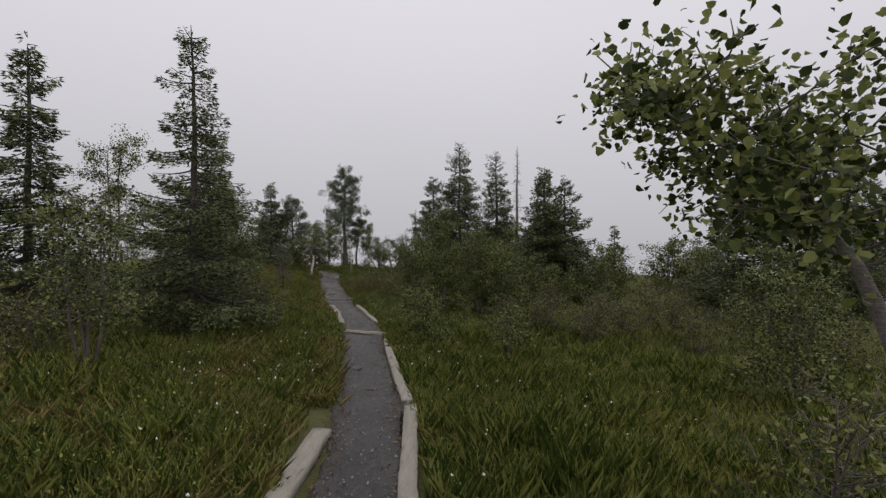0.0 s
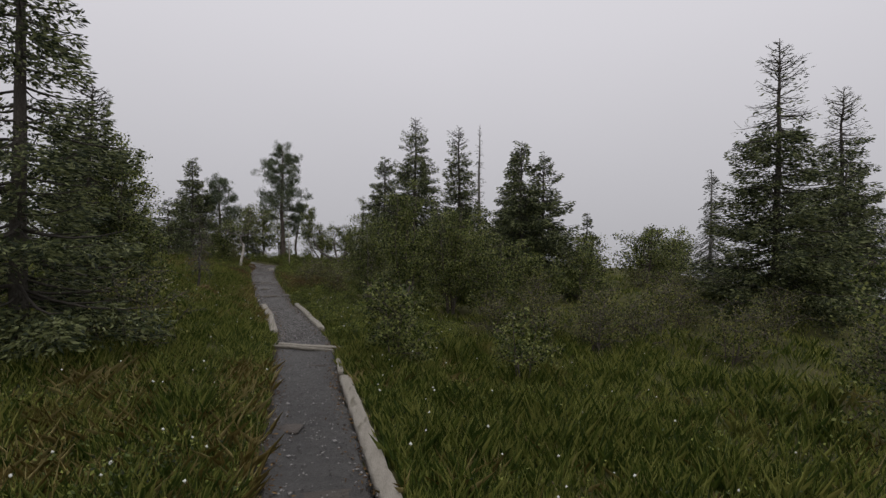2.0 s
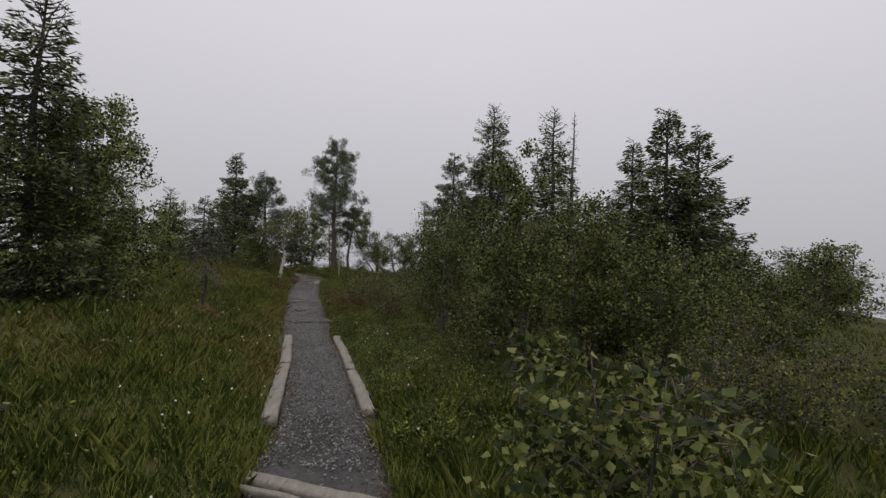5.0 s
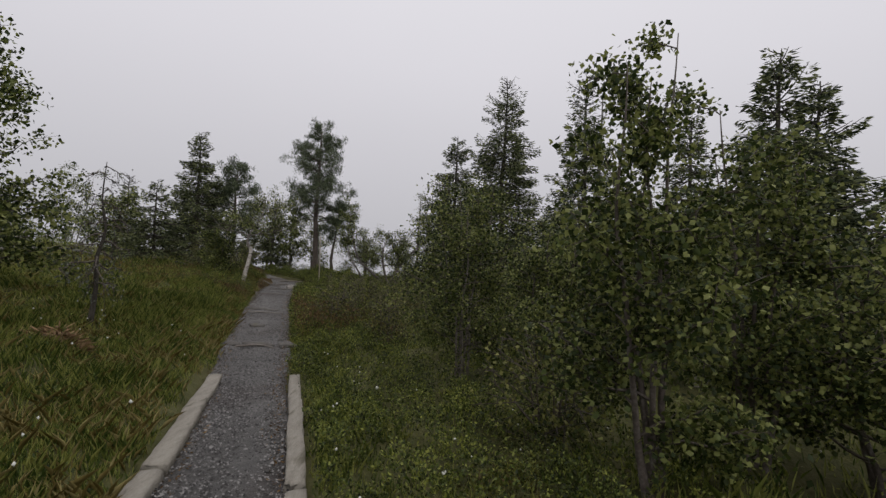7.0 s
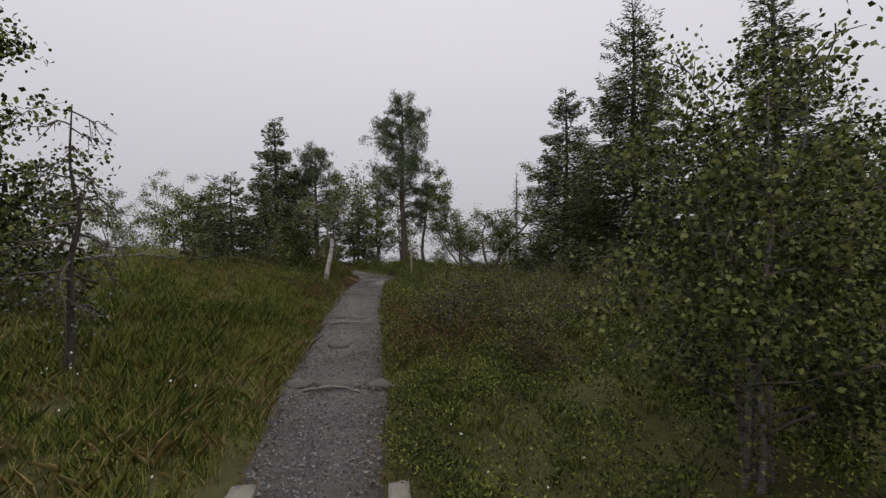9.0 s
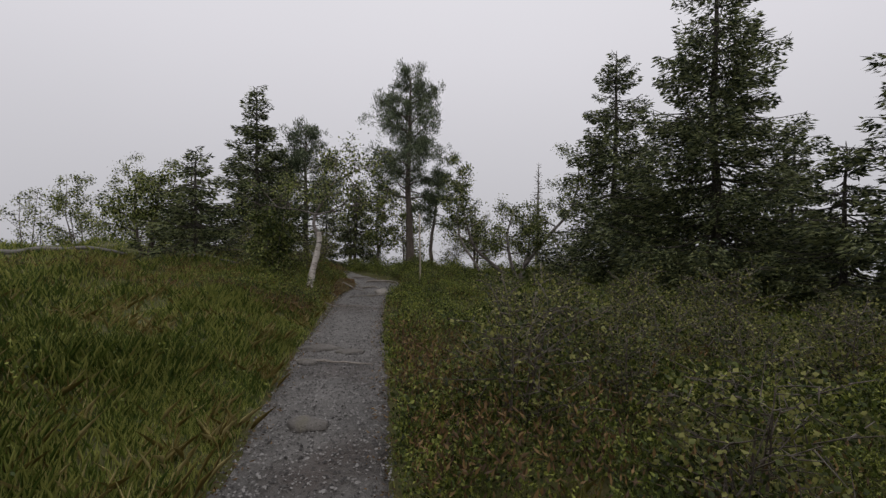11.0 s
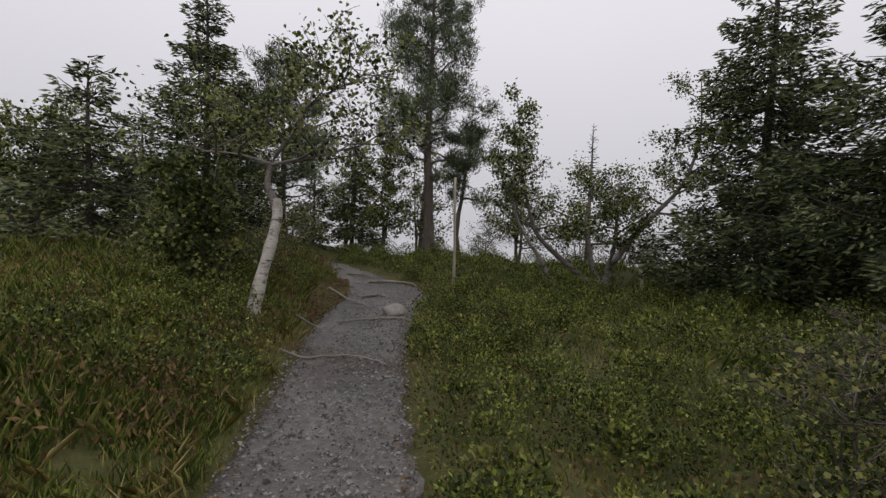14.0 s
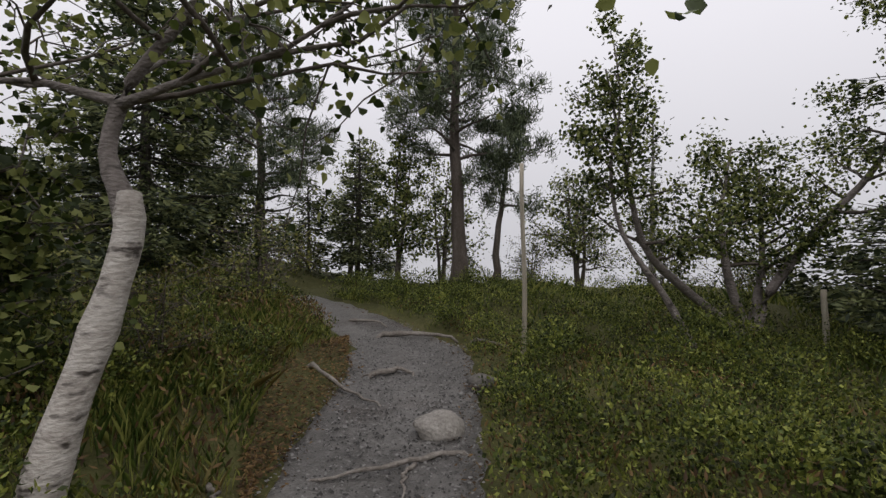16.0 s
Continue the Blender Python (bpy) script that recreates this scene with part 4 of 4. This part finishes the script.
def stuff(name, bd, mat, label, category):
    tagged(new(name, bd.mesh(name, mat)), label, category, kind="stuff")


def humps(x, y):
    """Uneven growth in patches, about 0.3 to 1.5."""
    a = np.sin(2.3 * x + 1.1 * np.sin(1.7 * y)) * np.sin(2.1 * y + 0.9 * np.sin(2.9 * x))
    b = np.sin(5.9 * x + 2.0 * np.sin(4.1 * y)) * np.sin(6.3 * y + 1.3 * np.sin(5.1 * x))
    return 0.9 + 0.35 * a + 0.3 * b


def meadow():
    rng = np.random.default_rng(101)
    bd = Build()
    for n, y0, y1, reach, side, per, hgt in ((5600, -0.5, 10.5, 1.9, -1, 17, 0.21), (6600, -0.5, 11, 2.2, 1, 17, 0.26), (5400, 10, 18, 2.2, -1, 16, 0.15), (900, 10, 20, 0.5, 1, 14, 0.14), (900, 15, 21, 0.4, -1, 14, 0.13), (900, 8.5, 12.5, 2.6, 1, 14, 0.2),
                                             (5200, 17, 27, 2.6, -1, 15, 0.15), (700, 20, 29, 2.0, 1, 12, 0.12)):
        x, y, d = tufts(rng, n, y0, y1, reach, side)
        px, py, pd = spread_out(rng, x, y, d, per, 0.055)
        far = 1 + 0.10 * pd
        blades(bd, px, py, hgt * rng.uniform(0.45, 1.25, len(px)) * np.minimum(1, 0.5 + pd * 0.9) * humps(px, py), 0.0052 * far * rng.uniform(0.7, 1.4, len(px)), rng, 0.55)
    n = 7000
    x, y = rng.uniform(-17, 11, n), rng.uniform(-2.5, 30, n)
    d = np.abs(x - path_x(y))
    far = d > 2.5
    px, py, pd = spread_out(rng, x[far], y[far], d[far], 9, 0.12)
    blades(bd, px, py, 0.2 * rng.uniform(0.5, 1.25, len(px)) * humps(px, py), 0.014 * rng.uniform(0.7, 1.4, len(px)), rng, 0.75)
    stuff("meadow_grass", bd, M_GRASS, "uneven wet green meadow grass and sedge", "grass")
    bd = Build()
    for n, y0, y1, reach, side, per, hgt in ((700, 0.2, 8, 1.6, -1, 15, 0.2), (200, 1, 9, 2.4, 1, 14, 0.2), (500, 10.5, 17, 2.0, -1, 14, 0.15), (400, 17, 25, 2.5, -1, 14, 0.15)):
        x, y, d = tufts(rng, n, y0, y1, reach, side)
        px, py, pd = spread_out(rng, x, y, d, per, 0.09)
        blades(bd, px, py, hgt * rng.uniform(0.4, 1.2, len(px)), 0.0065 * (1 + 0.1 * pd), rng, 1.1)
    stuff("dry_sedge", bd, M_DRY, "yellow-brown withered sedge tufts in the meadow", "grass")


def heath():
    """Bilberry and other dwarf shrubs: small leaves on thin stems."""
    rng = np.random.default_rng(102)
    bd = Build()
    # cushions beside the path: leaves on the shell of uneven domes
    for n, y0, y1, wide, side, per, hgt in ((190, 9.5, 17.5, 2.6, 1, 430, 0.24), (470, 17, 29, 4.2, 1, 430, 0.25), (130, 20.5, 28, 1.7, -1, 430, 0.23), (260, 17, 29, 9.0, 1, 240, 0.28)):
        cy = rng.uniform(y0, y1, n)
        cx = path_x(cy) + side * (path_half(cy) + 0.12 + wide * rng.uniform(0, 1, n) ** 1.25)
        big, tall = rng.uniform(0.13, 0.34, n), hgt * rng.uniform(0.25, 1.55, n)
        k = np.repeat(np.arange(n), per)
        q, a, up = np.sqrt(rng.uniform(0, 1, len(k))), rng.uniform(0, 6.283, len(k)), rng.uniform(0.25, 1.0, len(k)) ** 0.35
        out = np.stack([np.cos(a), np.sin(a)], 1) * (q * (1 + 0.18 * np.sin(3 * a + k)))[:, None]
        px, py = cx[k] + out[:, 0] * big[k], cy[k] + out[:, 1] * big[k]
        ok = clear(px, py, rng, -0.01)
        px, py, k, q, up, out = px[ok], py[ok], k[ok], q[ok], up[ok], out[ok]
        z = ground(px, py) + 0.01 + tall[k] * np.sqrt(1 - 0.96 * q * q) * up + rng.normal(0, 0.012, len(k))
        way = np.column_stack([out * 0.8, np.full(len(k), 0.6)]) + rng.normal(0, 0.5, (len(k), 3))
        leaves(bd, np.stack([px, py, z], 1), way, 0.0225 * rng.uniform(0.55, 1.35, len(k)) * (1.5 if per < 300 else 1.0), 0.58, rng, 0.3, flat=0.8)
    # single sprigs between the grass
    for n, y0, y1, reach, side, per, hgt in ((1100, 9.5, 18, 1.3, 1, 22, 0.14), (1700, 17, 29, 2.2, 1, 22, 0.12), (500, 10, 20, 1.8, -1, 24, 0.10), (1500, 1, 10, 1.8, -1, 22, 0.17), (600, 2, 10, 2.5, 1, 22, 0.2)):
        x, y, d = tufts(rng, n, y0, y1, reach, side)
        grown = humps(x, y) > rng.uniform(0.3, 0.95, len(x))
        x, y, d = x[grown], y[grown], d[grown]
        tall = rng.uniform(0.5, 1.25, len(x)) * hgt * np.minimum(1, 0.45 + d * 0.8) * 1.15 * humps(x, y) ** 1.8
        k = np.repeat(np.arange(len(x)), per)
        px, py, pd = x[k] + rng.normal(0, 0.08, len(k)), y[k] + rng.normal(0, 0.08, len(k)), d[k]
        ok = clear(px, py, rng, -0.01)
        px, py, pd, k = px[ok], py[ok], pd[ok], k[ok]
        z = ground(px, py) + tall[k] * rng.uniform(0.05, 1.0, len(k)) ** 0.4
        way = rng.normal(0, 0.7, (len(k), 3)) + [0, 0, 0.55]
        leaves(bd, np.stack([px, py, z], 1), way, 0.021 * rng.uniform(0.5, 1.4, len(k)) * (1 + 0.10 * pd), 0.55, rng, 0.3)
    stuff("bilberry_heath", bd, M_SHRUB, "low bilberry heath with small green and yellowing leaves", "dwarf shrub")
    bd = Build()
    for n, y0, y1, reach, side, per, hgt in ((170, 16.5, 19.5, 0.9, 1, 40, 0.38), (380, 20, 27, 1.6, -1, 34, 0.2), (300, 18, 27, 1.6, 1, 30, 0.15)):
        x, y, d = tufts(rng, n, y0, y1, reach, side)
        k = np.repeat(np.arange(len(x)), per)
        px, py = x[k] + rng.normal(0, 0.1, len(k)), y[k] + rng.normal(0, 0.1, len(k))
        ok = clear(px, py, rng, 0.03)
        px, py = px[ok], py[ok]
        z = ground(px, py) + hgt * rng.uniform(0, 1, len(px)) ** 0.7
        leaves(bd, np.stack([px, py, z], 1), rng.normal(0, 0.6, (len(px), 3)) + [0, 0, 0.8], 0.04 * rng.uniform(0.6, 1.3, len(px)), 0.3, rng)
    stuff("brown_heath", bd, M_HEATH, "reddish-brown withered heath and dwarf birch", "dwarf shrub")


def chips():
    rng = np.random.default_rng(103)
    n = 34000
    y = np.concatenate([rng.uniform(1, 10, n // 14), rng.uniform(9.5, 26.5, n - n // 14)])
    x = path_x(y) + rng.uniform(-1, 1, n) ** 1 * (path_half(y) + 0.02)
    r = rng.uniform(0.003, 0.009, n) * (1 + 0.6 * (rng.uniform(size=n) > 0.93))
    c = np.stack([x, y, ground(path_x(y), y) + 0.018 + 0.02 * ((x - path_x(y)) / path_half(y)) ** 2 + r * 0.2], 1)
    o = np.array([(1, 0, 0), (0, 1, 0), (-1, 0, 0), (0, -1, 0), (0, 0, 0.7), (0, 0, -0.7)], dtype=float)
    v = c[:, None] + (o[None] + rng.normal(0, 0.3, (n, 6, 3))) * r[:, None, None]
    f = np.array([(0, 1, 4), (1, 2, 4), (2, 3, 4), (3, 0, 4)])
    bd = Build()
    bd.add(v.reshape(-1, 3), (np.arange(n)[:, None, None] * 6 + f).reshape(-1, 3))
    stuff("gravel", bd, M_STONE, "loose grey gravel chips on the path", "gravel")


def litter():
    """Brown needles, twigs and leaves along the path's edges."""
    rng = np.random.default_rng(104)
    n = 9000
    y = rng.uniform(1, 27, n)
    s = np.where(rng.uniform(size=n) < 0.5, -1, 1)
    x = path_x(y) + s * (path_half(y) + rng.normal(0, 0.06, n))
    p = np.stack([x, y, ground(path_x(y), y) + 0.035], 1)
    yb = rng.uniform(22.9, 25.5, 4000)
    xb = path_x(yb) - path_half(yb) - rng.uniform(-0.05, 0.38, 4000) * np.sin((yb - 22.9) / 2.6 * math.pi)
    p = np.concatenate([p, np.stack([xb, yb, ground(xb, yb) + 0.03], 1)])
    n = len(p)
    bd = Build()
    leaves(bd, p, rng.normal(0, 1, (n, 3)) * [1, 1, 0.25], rng.uniform(0.012, 0.04, n), 0.35, rng)
    stuff("litter", bd, M_HEATH, "brown needles and leaf litter along the path's edge", "litter")


def cotton():
    rng = np.random.default_rng(105)
    x, y, d = tufts(rng, 330, 1.5, 15, 2.3, 0)
    h = rng.uniform(0.2, 0.36, len(x))
    p = np.stack([x, y, ground(x, y) + h], 1)
    o = np.array([(1, 0, 0), (0, 1, 0), (-1, 0, 0), (0, -1, 0), (0, 0, 1.1), (0, 0, -1.1)])
    f = np.array([(0, 1, 4), (1, 2, 4), (2, 3, 4), (3, 0, 4), (1, 0, 5), (2, 1, 5), (3, 2, 5), (0, 3, 5)])
    r = rng.uniform(0.006, 0.011, len(x))
    v = p[:, None] + (o[None] + rng.normal(0, 0.2, (len(x), 6, 3))) * r[:, None, None]
    bd = Build()
    bd.add(v.reshape(-1, 3), (np.arange(len(x))[:, None, None] * 6 + f).reshape(-1, 3))
    stuff("cotton_grass", bd, M_BLOOM, "small white cotton-grass heads among the meadow grass", "flower")
    bd = Build()
    blades(bd, x, y, h + 0.03, np.full(len(x), 0.003), rng, 0.0)
    stuff("cotton_grass_stalk", bd, M_GRASS, "thin green stalks under white seed heads", "grass")


def withered(x, y, r, n, seed, label):
    """A collapsed clump of rust-brown fronds."""
    rng = np.random.default_rng(seed)
    a, q = rng.uniform(0, 6.283, n), r * rng.uniform(0, 1, n) ** 0.6
    px, py = x + np.cos(a) * q, y + np.sin(a) * q
    p = np.stack([px, py, ground(px, py) + rng.uniform(0.02, 0.2, n) * (1 - q / r * 0.6)], 1)
    bd = Build()
    leaves(bd, p, np.stack([np.cos(a), np.sin(a), rng.normal(0.1, 0.4, n)], 1), rng.uniform(0.05, 0.12, n), 0.2, rng)
    stuff("withered_fern", bd, M_RUST, label, "fern")


withered(-4.57, 13.85, 0.22, 700, 1, "rust-brown withered fern clump in the meadow")
withered(-2.6, 4.9, 0.3, 700, 2, "straw-brown collapsed sedge clump in the meadow")
meadow()
heath()
chips()
litter()
cotton()
